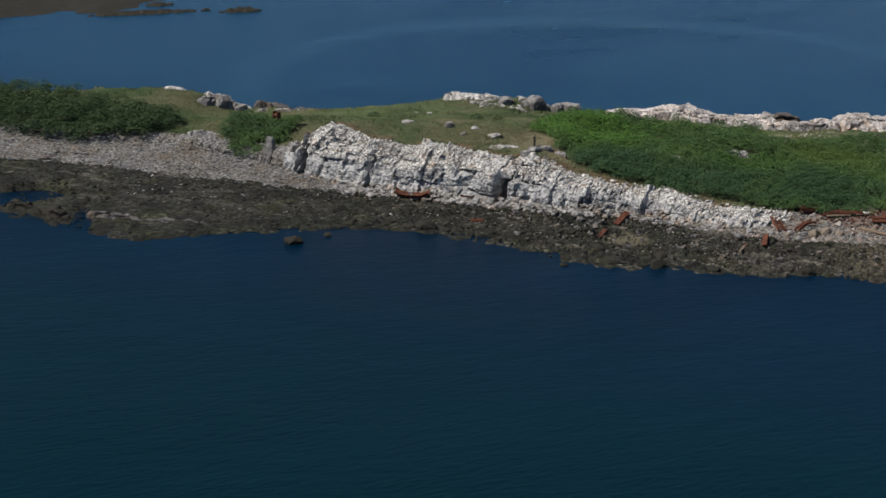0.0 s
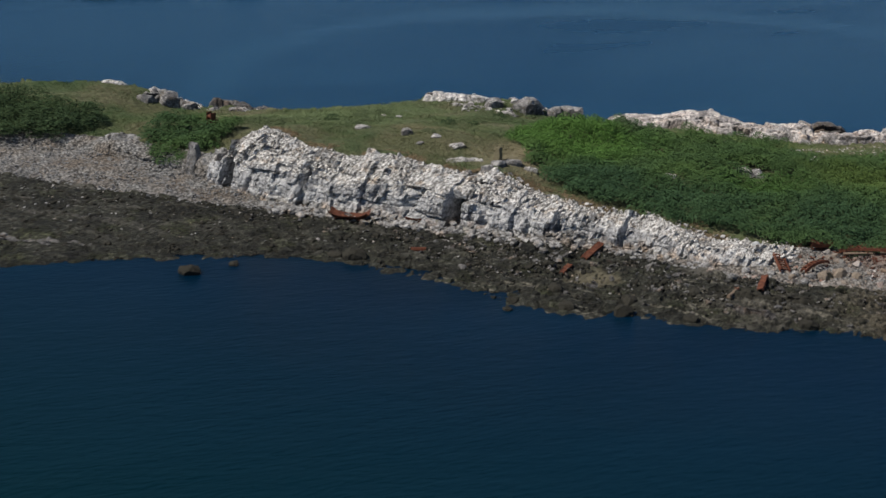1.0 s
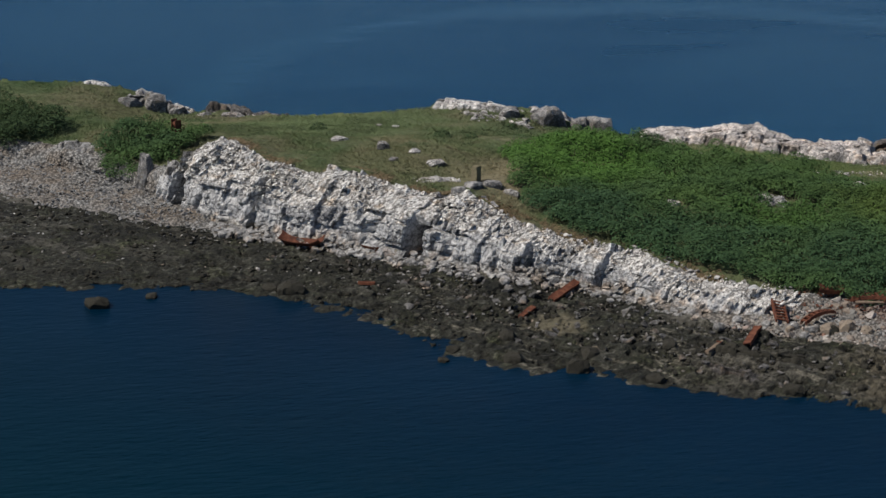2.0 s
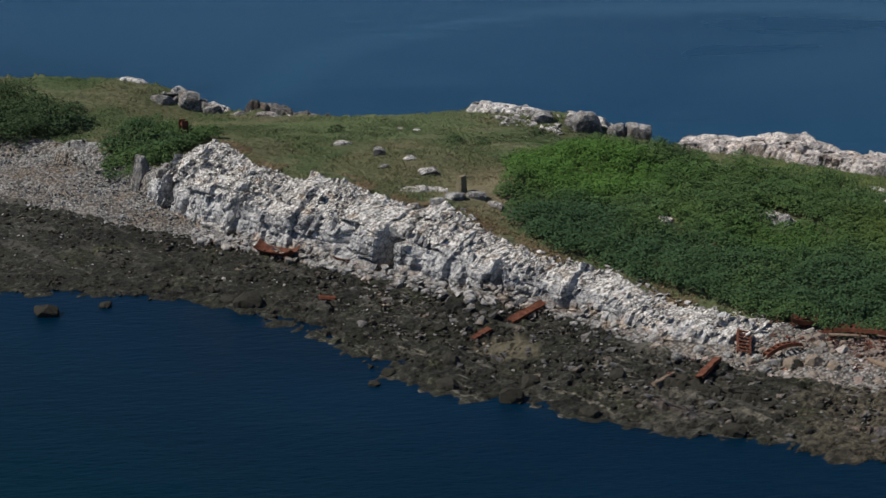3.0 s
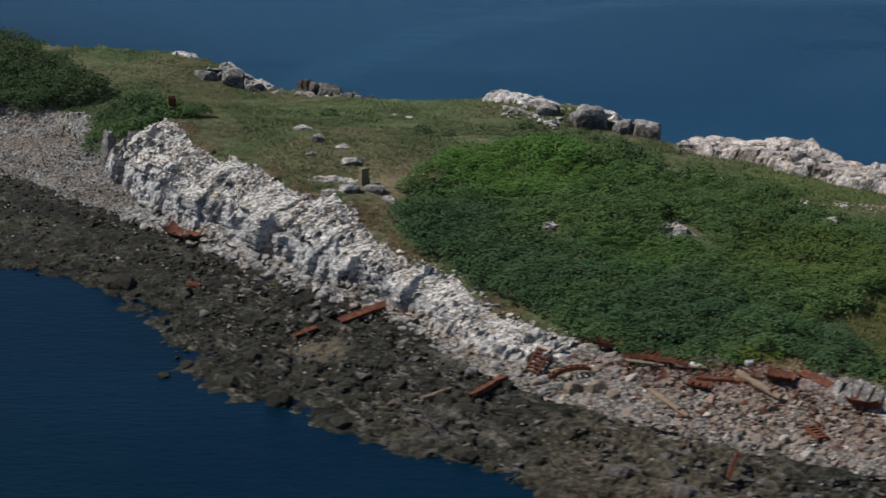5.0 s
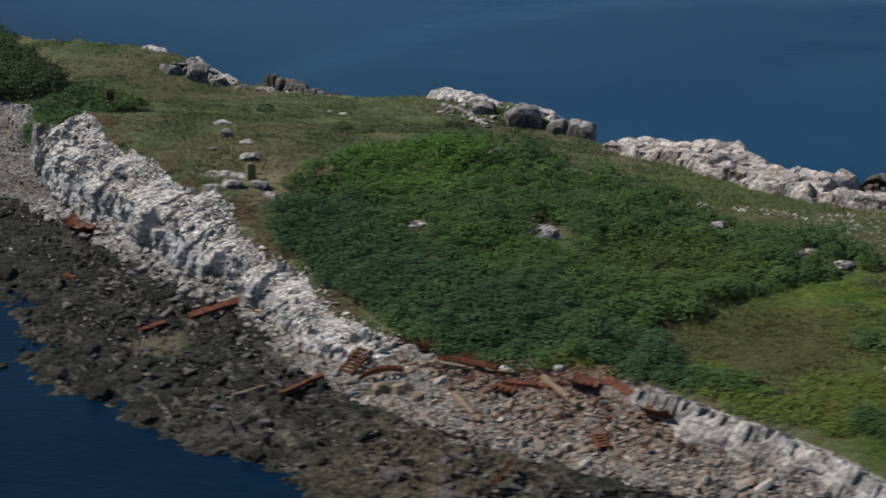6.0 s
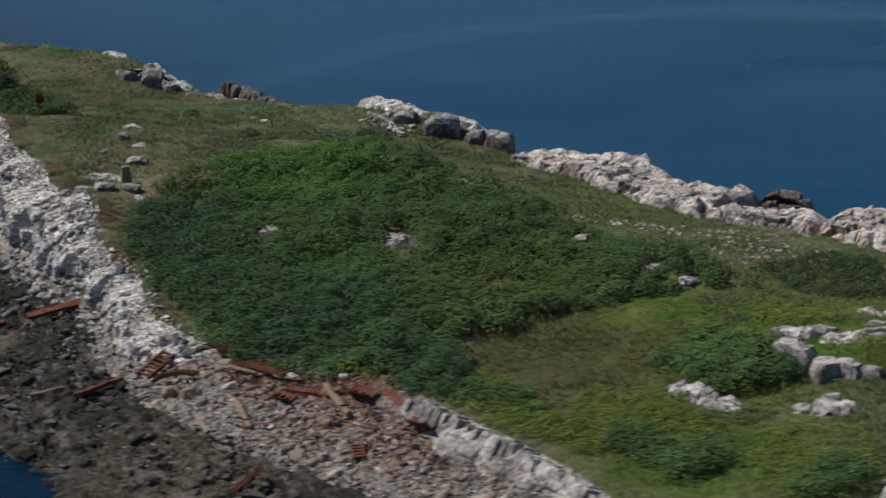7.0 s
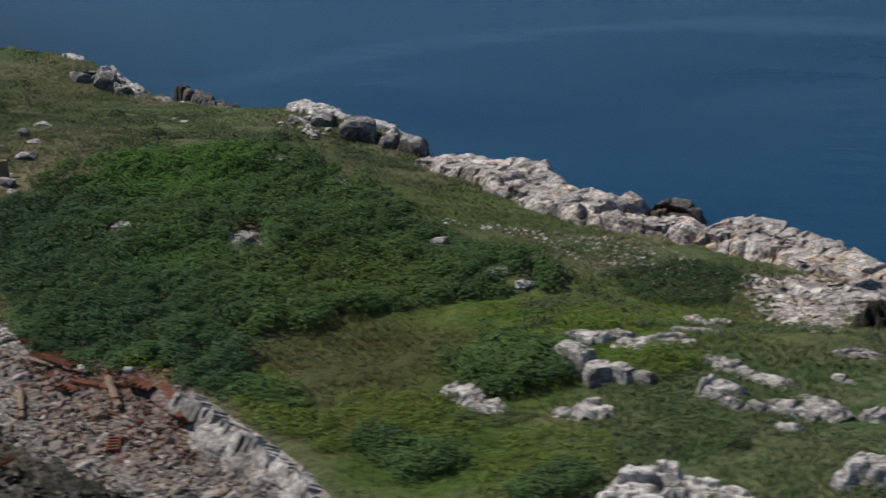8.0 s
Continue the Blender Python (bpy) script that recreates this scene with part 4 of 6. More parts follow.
MAIN_THICKET = [(25.6, 133.6), (27.4, 139.5), (28.4, 143.5), (30, 148.5), (35.5, 151), (44.6, 146), (53.3, 139.6), (60.5, 135), (64, 131), (61, 127.5), (57.5, 126),
                (54.0, 122.5), (51.5, 118), (53.5, 113.5), (56, 110.5), (54.5, 109.6), (51, 112.2), (48.8, 112.5), (44.5, 113.6), (41.0, 114.6), (38.2, 116.8), (34, 121.2), (31.8, 124.4), (28.0, 130.2)]
thicket("bramble_thicket", MAIN_THICKET, 0.62, 0.60, 0.85, THICKET, "dense dark green low bramble thicket on the meadow", 5, leaves=215, leaf=0.115, holes=[(44.7, 129.4, 1.3), (45.2, 128.2, 1.0), (43.5, 129.8, 1.2), (36.2, 129.8, 0.7), (53.8, 136.4, 0.8), (59.4, 131.6, 0.9), (61.7, 130.0, 0.8), (36.0, 131.0, 0.8), (43.2, 132.6, 1.5), (44.1, 131.0, 1.4), (37.9, 147.6, 1.1), (53.3, 137.7, 0.8), (58.8, 132.8, 0.8), (61.2, 131.1, 0.7), (43.5, 145.2, 1.0), (46.5, 143.5, 0.9)])
thicket("shrub_thicket", [(-47, 198), (-22, 172.8), (-16.5, 168.8), (-12, 165.6), (-6.2, 161.8), (-2.8, 165.0), (-5.5, 171), (-10.5, 177.5), (-16, 183), (-40, 204)], 0.62, 0.8, 1.6, WOODS,
        "tall dark green shrubs behind the cobble beach", 7, leaf=0.11, vary=0.35)
thicket("shrub_thicket", [(-0.6, 156.8), (1.5, 154), (3.5, 152.6), (5.2, 153.5), (8.5, 157.5), (6, 161.5), (1, 161.5)], 0.5, 0.55, 0.85, THICKET,
        "rounded green shrubs beside the grey rock pillar", 9)
thicket("shrub_thicket", [(62.6, 117.5), (64.5, 120.5), (67.5, 119.2), (68.6, 116.2), (70, 113.6), (66.5, 112.8), (64.2, 114.2)], 0.5, 0.55, 0.85, THICKET,
        "dark green shrubs beside the pale slabs", 13)
thicket("shrub_thicket", [(61.5, 106.6), (64.4, 104.4), (66.5, 102.6), (68.5, 104.5), (66.5, 106.5), (63, 108.2)], 0.5, 0.5, 0.6, THICKET,
        "low dark shrubs above the small cliff", 15)
thicket("shrub_thicket", [(55.2, 110.6), (57.2, 108.4), (59.2, 108.6), (58.6, 111.2), (56.4, 112.6)], 0.5, 0.5, 0.6, THICKET,
        "dark green shrub behind the jointed slabs", 16)
thicket("shrub_thicket", [(70.6, 115.2), (73.8, 114.6), (75.6, 116.6), (73.4, 118.4), (70.2, 118.2)], 0.5, 0.45, 0.45, HERB,
        "bright green herbs between the pale slabs", 17)
thicket("shrub_thicket", [(71.3, 103.6), (73.4, 105.6), (74.8, 104.8), (74.6, 102.6), (72.5, 101.9)], 0.5, 0.5, 0.6, THICKET,
        "dark green shrub beside the white rock", 18)
thicket("herb_patch", [(54.6, 110.8), (58.5, 107.2), (62, 104.8), (63.6, 106), (60, 109), (57.2, 112.6), (54.6, 115.2)], 0.55, 0.42, 0.3, HERB,
        "yellow-green herbs along the cliff top", 19)
thicket("herb_patch", [(62.5, 121.5), (68.5, 121.5), (73, 124.5), (72, 128.5), (66, 128.6), (63.4, 126)], 0.6, 0.42, 0.28, HERB,
        "yellow-green herbs on the low meadow", 21)
thicket("herb_patch", [(59.6, 109.0), (63.5, 106.5), (68, 103), (72.5, 101.5), (75, 103.5), (74, 108), (68, 110.5), (64, 112.5), (60.5, 113)], 0.55, 0.42, 0.26, HERB,
        "yellow-green herbs and grass tussocks on the low meadow", 31, leaves=110, leaf=0.12, sparse=0.0)
thicket("bank_grass", [(48.6, 112.6), (51, 112.3), (53.6, 110), (53.0, 108.8), (50.6, 110.4), (48.4, 111.8)], 0.34, 0.3, 0.18, DRY,
        "pale dry grass on the bank above the cove", 25, leaves=60, leaf=0.3, category="grass")
thicket("weeds", [(60, 128), (62, 122), (66, 113), (64, 106), (72, 102), (86, 104), (88, 118), (82, 124), (74, 132), (66, 133)], 0.62, 0.42, 0.26, WEEDS,
        "mixed dull green weeds and low shrubs on the turf", 27, leaves=90, leaf=0.15, category="weeds", sparse=0.22)
thicket("weeds", [(8, 160), (14, 147), (22, 140), (28, 146), (40, 152), (50, 146), (44, 156), (30, 163), (18, 167), (6, 172), (-2, 170)], 0.65, 0.42, 0.22, WEEDS,
        "darker green weed patches in the rough meadow", 29, leaves=80, leaf=0.16, category="weeds", sparse=0.38)
thicket("herb_patch", [(64, 136.5), (66, 141.5), (71.5, 137.8), (72, 132), (66.5, 132.5)], 0.6, 0.42, 0.35, WOODS,
        "dull green weeds among scattered white stones", 23)
for bx, by, r, mat in ((17.1, 160.4, 0.8, WOODS), (32.3, 157.8, 0.7, WOODS), (25.3, 152.6, 0.8, WOODS), (27.4, 151.9, 0.55, WOODS), (47.5, 113.2, 0.75, HERB), (49.0, 113.0, 0.6, HERB),
                       (9.5, 152.5, 0.6, WOODS), (13.2, 141.5, 0.35, WOODS), (64.5, 131.6, 0.6, WOODS), (79.0, 108.6, 0.6, WOODS)):
    rng = random.Random(int(bx * 10))
    verts, faces = leaf_clump(rng, 330, 0.12)
    shrub = new("shrub", mesh_of("shrub", verts * (r, r, r * 0.85), faces, mat))
    shrub.location = (bx, by, float(ground(bx, by)[0]) - 0.05)
    tagged(shrub, "single rounded green shrub in the rough grass" if mat is WOODS else "bright yellow-green bush by the rusty wreckage", "shrub", "single shrubs")


def grass():
    """Tufts all over the turf, taller and thinner where it is rough."""
    rng = np.random.default_rng(77)
    pr = random.Random(77)
    temps = []
    for _ in range(6):
        v, f = [], []
        for _ in range(9):
            a, lean = pr.uniform(0, 6.28), pr.uniform(0.4, 1.3)
            x, y = pr.gauss(0, 0.35), pr.gauss(0, 0.35)
            h, w = pr.uniform(0.5, 1.1), pr.uniform(0.06, 0.12)
            k = len(v)
            c, s = math.cos(a), math.sin(a)
            v += [(x - s * w, y + c * w, -0.1), (x + s * w, y - c * w, -0.1), (x + c * lean * h, y + s * lean * h, h)]
            f.append((k, k + 1, k + 2))
        temps.append((np.array(v), np.array(f)))
    s = rng.uniform(-140, 5, 150000)
    a, b = line_at(CLIFF_EDGE, s)[0], line_at(BACK_EDGE, s)[0]
    n = a + 0.3 + (b - a - 0.6) * rng.uniform(0, 1, len(s))
    keep = rng.uniform(0, 1, len(s)) < (b - a) / 36.0
    x, y = to_xy(s[keep], n[keep])
    keep = ~inside(MAIN_THICKET, x, y)
    x, y = x[keep], y[keep]
    size = 0.155 * rng.uniform(0.6, 1.4, len(x)) * (1 + 0.4 * value_noise(np.stack([x * 0.3, y * 0.3, x * 0], 1), 4))
    z = ground(x, y)
    scatter("grass", temps, rng.integers(0, 6, len(x)), np.stack([x, y, z], 1), np.stack([size, size, size], 1), rng.uniform(0, 6.28, len(x)),
            GRASS, "rough olive and tan grass tufts covering the meadow", "grass")


grass()


def dry_fringe():
    """Withered grass and bare earth along the cliff top."""
    rng = np.random.default_rng(78)
    pr = random.Random(78)
    temps = [leaf_clump(pr, 30, 0.22, 0.3) for _ in range(4)]
    s = rng.uniform(-106, -58, 4200)
    a = line_at(CLIFF_EDGE, s)[0]
    n = a + 0.1 + np.abs(rng.normal(0, 0.6, len(s)))
    keep = value_noise(np.stack([s * 0.5, n * 0.3, s * 0], 1), 8) > -0.25
    x, y = to_xy(s[keep], n[keep])
    size = rng.uniform(0.08, 0.2, len(x))
    scatter("dry_grass", temps, rng.integers(0, 4, len(x)), np.stack([x, y, ground(x, y)], 1), np.stack([size, size, size * 0.7], 1), rng.uniform(0, 6.28, len(x)),
            DRY, "withered tan grass along the cliff top", "grass")


dry_fringe()


# ---------------------------------------------------------------- stones
STONE = random.Random(5)
HULLS = [hull_template(STONE, 12) for _ in range(10)]


def stones(name, poly, count, lo, hi, material, label, seed, sink=0.15, lift=0.0, power=2.5, category="stones", flat=1.0):
    rng = np.random.default_rng(seed)
    xs, ys = [p[0] for p in poly], [p[1] for p in poly]
    x, y = rng.uniform(min(xs), max(xs), count * 4), rng.uniform(min(ys), max(ys), count * 4)
    keep = inside(poly, x, y)
    x, y = x[keep][:count], y[keep][:count]
    size = lo + (hi - lo) * rng.uniform(0, 1, len(x)) ** power
    z = ground(x, y) + size * (0.5 - sink) * 0.6 + lift
    return scatter(name, HULLS, rng.integers(0, len(HULLS), len(x)), np.stack([x, y, z], 1),
                   np.stack([size * rng.uniform(0.8, 1.4, len(x)), size, size * flat * rng.uniform(0.6, 1.1, len(x))], 1), rng.uniform(0, 6.28, len(x)),
                   material, label, category, rng.normal(0, 0.25, (len(x), 2)))


stones("cobbles", [(-30, 184), (-19.0, 174.4), (-9.6, 167.4), (-3.8, 162), (0.4, 155.4), (3.5, 150), (6.2, 144.6), (5.6, 142.4), (1, 145), (-7.5, 152.8), (-16.5, 161.8), (-34, 174)], 9500, 0.06, 0.26, SHINGLE,
       "loose grey cobbles covering the upper beach", 101)
stones("cobbles", [(34, 114.8), (40, 114.6), (48, 112.4), (52.5, 109.3), (57, 104.8), (62, 102.2), (62, 99), (47.5, 104.6), (38, 110), (32.4, 115.6)], 8000, 0.08, 0.30, COVE,
       "pale brown cobbles between the wreckage in the cove", 103)
stones("cobbles", [(34, 114.8), (40, 114.6), (48, 112.4), (52.5, 109.3), (57, 104.8), (62, 102.2), (62, 99), (47.5, 104.6), (38, 110), (32.4, 115.6)], 220, 0.3, 0.65, COVE,
       "larger brown-stained stones lying in the cove", 105)
stones("tidal_stones", [(-26, 164), (-16, 162), (-7, 153), (1, 145.2), (6, 142.8), (12, 137), (17, 131.8), (21.5, 128), (29, 121), (32, 115.6), (38, 110.2), (47, 104.8), (60, 99), (58, 92),
                        (39, 101), (28, 107.5), (19, 113.6), (16, 117), (12.5, 124.5), (6.5, 130.6), (-4, 134.4), (-16, 136.5), (-19.5, 141)], 8000, 0.09, 0.34, DARK,
       "dark weed-covered stones strewn over the tidal shelf", 107, sink=0.35)
stones("tidal_stones", [(-16, 160), (-7, 152), (1, 144.8), (6, 142.2), (12, 136.6), (17, 131.3), (21.5, 127.6), (29, 120.6), (32, 115.2), (38, 109.8), (47, 104.4), (60, 98.4), (50, 98),
                        (36, 106), (24, 115), (16, 122), (8, 133), (-6, 139), (-14, 147)], 1900, 0.08, 0.28, GREY,
       "paler bare stones dotted over the weedy shelf", 109, sink=0.3)
stones("rubble", [(5.8, 144.6), (11.6, 139), (16.2, 133.6), (21, 129.8), (25.3, 126.4), (29, 123), (32.3, 117.6), (32.4, 115.4), (29, 120.9), (21.6, 127.6), (16.6, 131.4), (11.4, 136.8), (5.6, 142.2)], 2600, 0.15, 0.7, TALUS,
       "grey fallen rubble along the foot of the cliff", 111)
stones("rubble", [(20.8, 134.6), (22.5, 135.2), (24.6, 131), (27.6, 127.2), (31.5, 124.4), (34, 120), (39, 116.4), (38.8, 115.4), (33, 119.6), (28, 125.2), (24.4, 128.6)], 900, 0.12, 0.45, PALE,
       "white broken rock along the cliff top", 113, lift=0.1)
stones("shore_stones", [(13, 135.5), (21, 127.8), (28.6, 120.8), (32, 115.2), (38, 109.8), (47, 104.4), (60, 98.4), (54, 95), (40, 101.6), (28, 109), (20, 117), (14, 126)], 550, 0.14, 0.7, SHORE,
       "grey-brown angular rocks lying on the tidal shelf", 119, sink=0.3, power=2.2)
stones("shore_stones", [(6, 143), (12, 137.4), (17, 132), (21.4, 128.4), (29, 121.6), (32.4, 116.4), (38, 111), (47.5, 105.4), (58, 101.5), (56, 98.5), (46, 102.4), (37, 107.4), (30.6, 112.6), (26, 119), (19, 125.6), (10.6, 134.2), (4, 140.6)], 1100, 0.10, 0.38, SHORE,
       "grey broken stones between the cliff and the weed", 121, sink=0.25)
stones("scree", [(50.5, 142.8), (57, 144.2), (63, 146), (69, 140.5), (72.5, 135), (69, 134.6), (64, 136), (57, 141), (52, 141.4)], 800, 0.08, 0.38, PALE,
       "scattered white stones in the grass below the back ridge", 115, sink=0.3, flat=0.7)
stones("scree", [(73, 136.5), (76, 139.5), (79.2, 137.5), (78.6, 131), (79.4, 126.8), (77.5, 127.4), (75.4, 130.5)], 420, 0.3, 1.3, PINK,
       "large flat broken slabs at the foot of the back shelf", 123, sink=0.4, flat=0.45)
stones("scree", [(31.2, 164), (35, 161), (34.6, 159), (30, 161.8)], 60, 0.2, 0.7, PALE,
       "white broken rock below the brow outcrop", 125)
stones("scree", [(71, 139), (76, 140.5), (79, 137.5), (78.6, 131), (79.6, 126), (79, 123.4), (75, 129.4), (72.4, 134.8)], 1500, 0.10, 0.55, PINK,
       "pale broken blocks spilling from the back rock shelf", 117, flat=0.6)


def rock_mesh(name, lx, ly, lz, material, seed, square=0.65, rough=1.0, cuts=9):
    """A fractured lump of rock about its centre: a swollen cube cleft along flat planes, with a stepped top."""
    bm = bmesh.new()
    bmesh.ops.create_cube(bm, size=2.0)
    bmesh.ops.subdivide_edges(bm, edges=list(bm.edges), cuts=cuts, use_grid_fill=True)
    bm.verts.index_update()
    v = np.array([tuple(q.co) for q in bm.verts])
    f = np.array([[q.index for q in face.verts] for face in bm.faces])
    bm.free()
    rng = np.random.default_rng(seed)
    ball = v / np.linalg.norm(v, axis=1)[:, None]
    v = square * v * 0.9 + (1 - square) * ball * 1.15
    # broken joint steps on two sides, then clean cleavage planes
    step = 0.10 * rough * np.sign(np.sin(v[:, 0] * rng.uniform(2, 4) + rng.uniform(0, 6)) + 0.4 * np.sin(v[:, 1] * 3 + seed))
    v = v + ball * step[:, None]
    for k in range(11):
        way = rng.normal(0, 1, 3)
        way /= np.linalg.norm(way)
        way[2] = way[2] if way[2] > -0.3 else -way[2]
        far = rng.uniform(0.80, 1.02) * (0.85 + 0.25 * square * np.abs(way).sum() / 1.2)
        far *= 1 + 0.6 * max(0.0, square - 0.75)
        over = v @ way - far
        v = v - np.maximum(over, 0)[:, None] * way
    p = v * (lx / 2, ly / 2, lz / 2)
    m = (lx * ly * lz) ** (1 / 3)
    p = p + ball * (0.035 * fbm(p * 3.5 / m + seed * 13.7, 3, seed) * m * rough)[:, None]
    return mesh_of(name, p, f, material)


def boulder(x, y, size, material, label, name="boulder", tall=0.8, turn=None, group="", lift=0.0, z=None):
    rng = random.Random(int(x * 131 + y * 17))
    ob = new(name, rock_mesh(name, size * 1.15, size * 0.9, size * tall, material, rng.randrange(900), 0.5, 0.7))
    g = float(ground(x, y)[0]) if z is None else z
    ob.matrix_world = pose(x, y, g + size * tall * 0.22 + lift, 0, 0, rng.uniform(0, 360) if turn is None else turn)
    return tagged(ob, label, "boulder", group)


for x, y, size in ((16.9, 151.1, 1.1), (21.0, 144.2, 0.85), (22.0, 141.7, 1.2), (23.3, 159.9, 0.6), (22.1, 160.6, 0.5), (19.1, 142.8, 0.7), (36.0, 131.0, 1.1), (53.3, 137.7, 1.1), (58.8, 132.8, 1.4),
                   (61.2, 131.1, 1.1), (37.6, 147.8, 1.3), (39.5, 149.3, 0.9)):
    boulder(x, y, size, PALE, "pale lichened boulder half sunk in rough grass", tall=0.4, group="boulders in the meadow")
boulder(19.0, 145.9, 0.85, GREY, "dark grey upright block standing in the meadow", tall=1.2)


def ledge_mesh(lx, ly, h, material, seed):
    """A half-buried ragged ledge: blocky, flat-topped, with an uneven rim that sinks into the turf."""
    n = 44
    u, v = np.meshgrid(np.linspace(-1, 1, n), np.linspace(-1, 1, n))
    u, v = u.ravel(), v.ravel()
    p = np.stack([u * lx * 0.75, v * ly * 0.75, np.full(n * n, seed * 3.1)], 1)
    r = (np.abs(u) ** 2.6 + np.abs(v) ** 2.6) ** (1 / 2.6) * 1.25 + 0.30 * fbm(p * 1.1, 4, seed)
    bend = fbm(p * 0.8, 3, seed)
    b1, g1 = jointed(p[:, 0] * 0.95 + 0.4 * bend, p[:, 1] * 1.1 + 0.4 * bend, seed + 3)
    b2, g2 = jointed(p[:, 0] * 2.4 + p[:, 1] * 0.5, p[:, 1] * 2.6 + 0.5 * bend, seed + 5)
    top = h * np.clip((1.15 - r) * 2.6, -0.6, 1.0) * (0.78 + 0.26 * b1)
    z = top + 0.05 * b2 - 0.16 * np.exp(-g1 * 14) * (r < 1.1) + 0.03 * fbm(p * 4, 3, seed + 1) - 0.05
    return mesh_of("block", np.stack([p[:, 0], p[:, 1], np.maximum(z, -0.3)], 1), grid_faces(n, n), material)


def outcrop(name, blocks, material, label, angular=False):
    """A thing of several slabs: (x, y, length, width, height, turn)."""
    x0, y0 = blocks[0][0], blocks[0][1]
    root = new(name)
    root.location = (x0, y0, float(ground(x0, y0)[0]))
    tagged(root, label, "rock outcrop")
    for x, y, lx, ly, lz, turn, *top in blocks:
        rng = random.Random(int(x * 97 + y * 31))
        if lz <= 2.0 and material is not GREY and not angular:
            ob = new("block", ledge_mesh(lx * 1.05, ly * 1.1, lz * 0.5, material, rng.randrange(900)))
            ob.parent = root
            ob.matrix_parent_inverse = Matrix.Translation(-root.location)
            ob.matrix_basis = pose(x, y, float(ground(x, y)[0]) + 0.04, 0, 0, turn)
            continue
        ob = new("block", rock_mesh("block", lx * 0.95, ly * 0.95, lz, material, rng.randrange(900), 0.90 if angular else 0.72, 0.7))
        ob.parent = root
        ob.matrix_parent_inverse = Matrix.Translation(-root.location)
        ob.matrix_basis = pose(x, y, top[0] - lz * 0.46 if top else float(ground(x, y)[0]) + lz * 0.14, rng.uniform(-9, 9), rng.uniform(-9, 9), turn)
    return root


outcrop("rock_outcrop", [(69.3, 116.2, 2.5, 1.5, 1.9, -40), (70.9, 114.6, 1.3, 1.3, 1.6, -60), (71.9, 114.9, 1.9, 1.1, 1.3, -25), (73.1, 114.6, 1.3, 0.8, 0.8, -20)], PALE,
        "row of tilted pale grey slabs in the grass", True)
outcrop("rock_outcrop", [(68.8, 119.9, 2.4, 1.1, 1.2, 12), (70.1, 120.5, 1.5, 0.8, 0.9, 10), (71.2, 119.4, 1.8, 0.9, 0.8, 0), (72.8, 119.5, 2.4, 0.9, 0.8, 8)], PALE,
        "low pale rounded rock ledges in green turf")
outcrop("rock_outcrop", [(72.9, 122.3, 1.7, 0.6, 0.6, 0), (74.0, 122.8, 0.9, 0.6, 0.5, 20)], PALE, "thin white rock rib beside the low meadow")
outcrop("rock_outcrop", [(64.9, 113.0, 1.9, 1.0, 0.9, -30), (66.4, 112.0, 1.9, 1.0, 0.9, -25)], PALE, "flat pale rock showing through the meadow")
outcrop("rock_outcrop", [(71.9, 111.4, 1.3, 0.9, 0.9, -10), (70.4, 111.7, 0.7, 0.6, 0.5, 20)], PALE, "small pale rock lump in brownish turf")
outcrop("rock_outcrop", [(76.0, 104.2, 1.8, 1.7, 1.9, 10), (76.7, 105.3, 1.9, 1.0, 1.6, -10), (78.4, 104.9, 2.0, 0.7, 1.1, -20), (80.0, 104.3, 1.5, 0.7, 0.9, -15), (76.6, 102.8, 2.5, 1.5, 1.9, 0), (78.7, 103.3, 2.0, 1.0, 1.4, -8)], SLAB,
        "big white bird-stained rock with grass in its hollows")
outcrop("rock_outcrop", [(77.1, 113.1, 1.7, 1.2, 1.3, -25), (77.9, 111.9, 0.9, 0.8, 0.8, 0), (79.7, 112.1, 2.2, 0.9, 0.8, 5), (81.2, 113.4, 2.2, 1.0, 0.9, -35), (80.6, 110.7, 0.9, 0.5, 0.5, 0)], PALE,
        "scattered pale rock slabs on the rising meadow")
outcrop("rock_outcrop", [(75.6, 117.3, 1.0, 0.6, 0.7, 10), (76.7, 116.5, 1.7, 0.7, 0.7, -32), (78.4, 115.6, 2.3, 0.7, 0.7, -18), (81.4, 117.3, 1.0, 0.4, 0.5, -30), (81.3, 120.8, 1.5, 0.6, 0.6, 15)], PALE,
        "thin white rock ribs breaking through turf")
outcrop("rock_outcrop", [(71.2, 128.4, 1.6, 0.8, 0.6, 0), (72.6, 128.8, 1.2, 0.8, 0.5, 20)], PALE, "small white ledge by the low meadow")
outcrop("rock_outcrop", [(83.7, 113.2, 1.0, 0.8, 0.9, 20), (84.6, 106.6, 1.6, 1.6, 1.6, 0)], PALE, "grey weathered rock rising from the turf")
outcrop("rock_outcrop", [(21.8, 134.6, 1.4, 0.7, 0.6, 20), (23.0, 135.2, 1.5, 0.8, 0.8, 25), (24.4, 135.8, 1.5, 0.8, 0.7, -10), (25.6, 134.9, 1.2, 0.6, 0.5, -35)], GREY,
        "grey rock ledge beside the standing stone")
outcrop("rock_outcrop", [(43.3, 132.4, 1.3, 1.0, 0.9, 30), (43.9, 131.4, 1.2, 1.0, 0.9, 60)], TALUS, "bare pale rock patch inside the thicket")
outcrop("rock_outcrop", [(42.2, 146.0, 2.0, 0.7, 0.5, -20), (44.0, 145.0, 1.6, 0.6, 0.5, -25), (45.6, 144.2, 1.6, 0.7, 0.5, -25)], PALE, "low grey rock rib in the grass")
outcrop("rock_outcrop", [(20.6, 138.7, 1.6, 0.7, 0.4, 5), (21.9, 138.6, 1.3, 0.6, 0.4, -5)], PALE, "flat grey slab lying in the meadow")
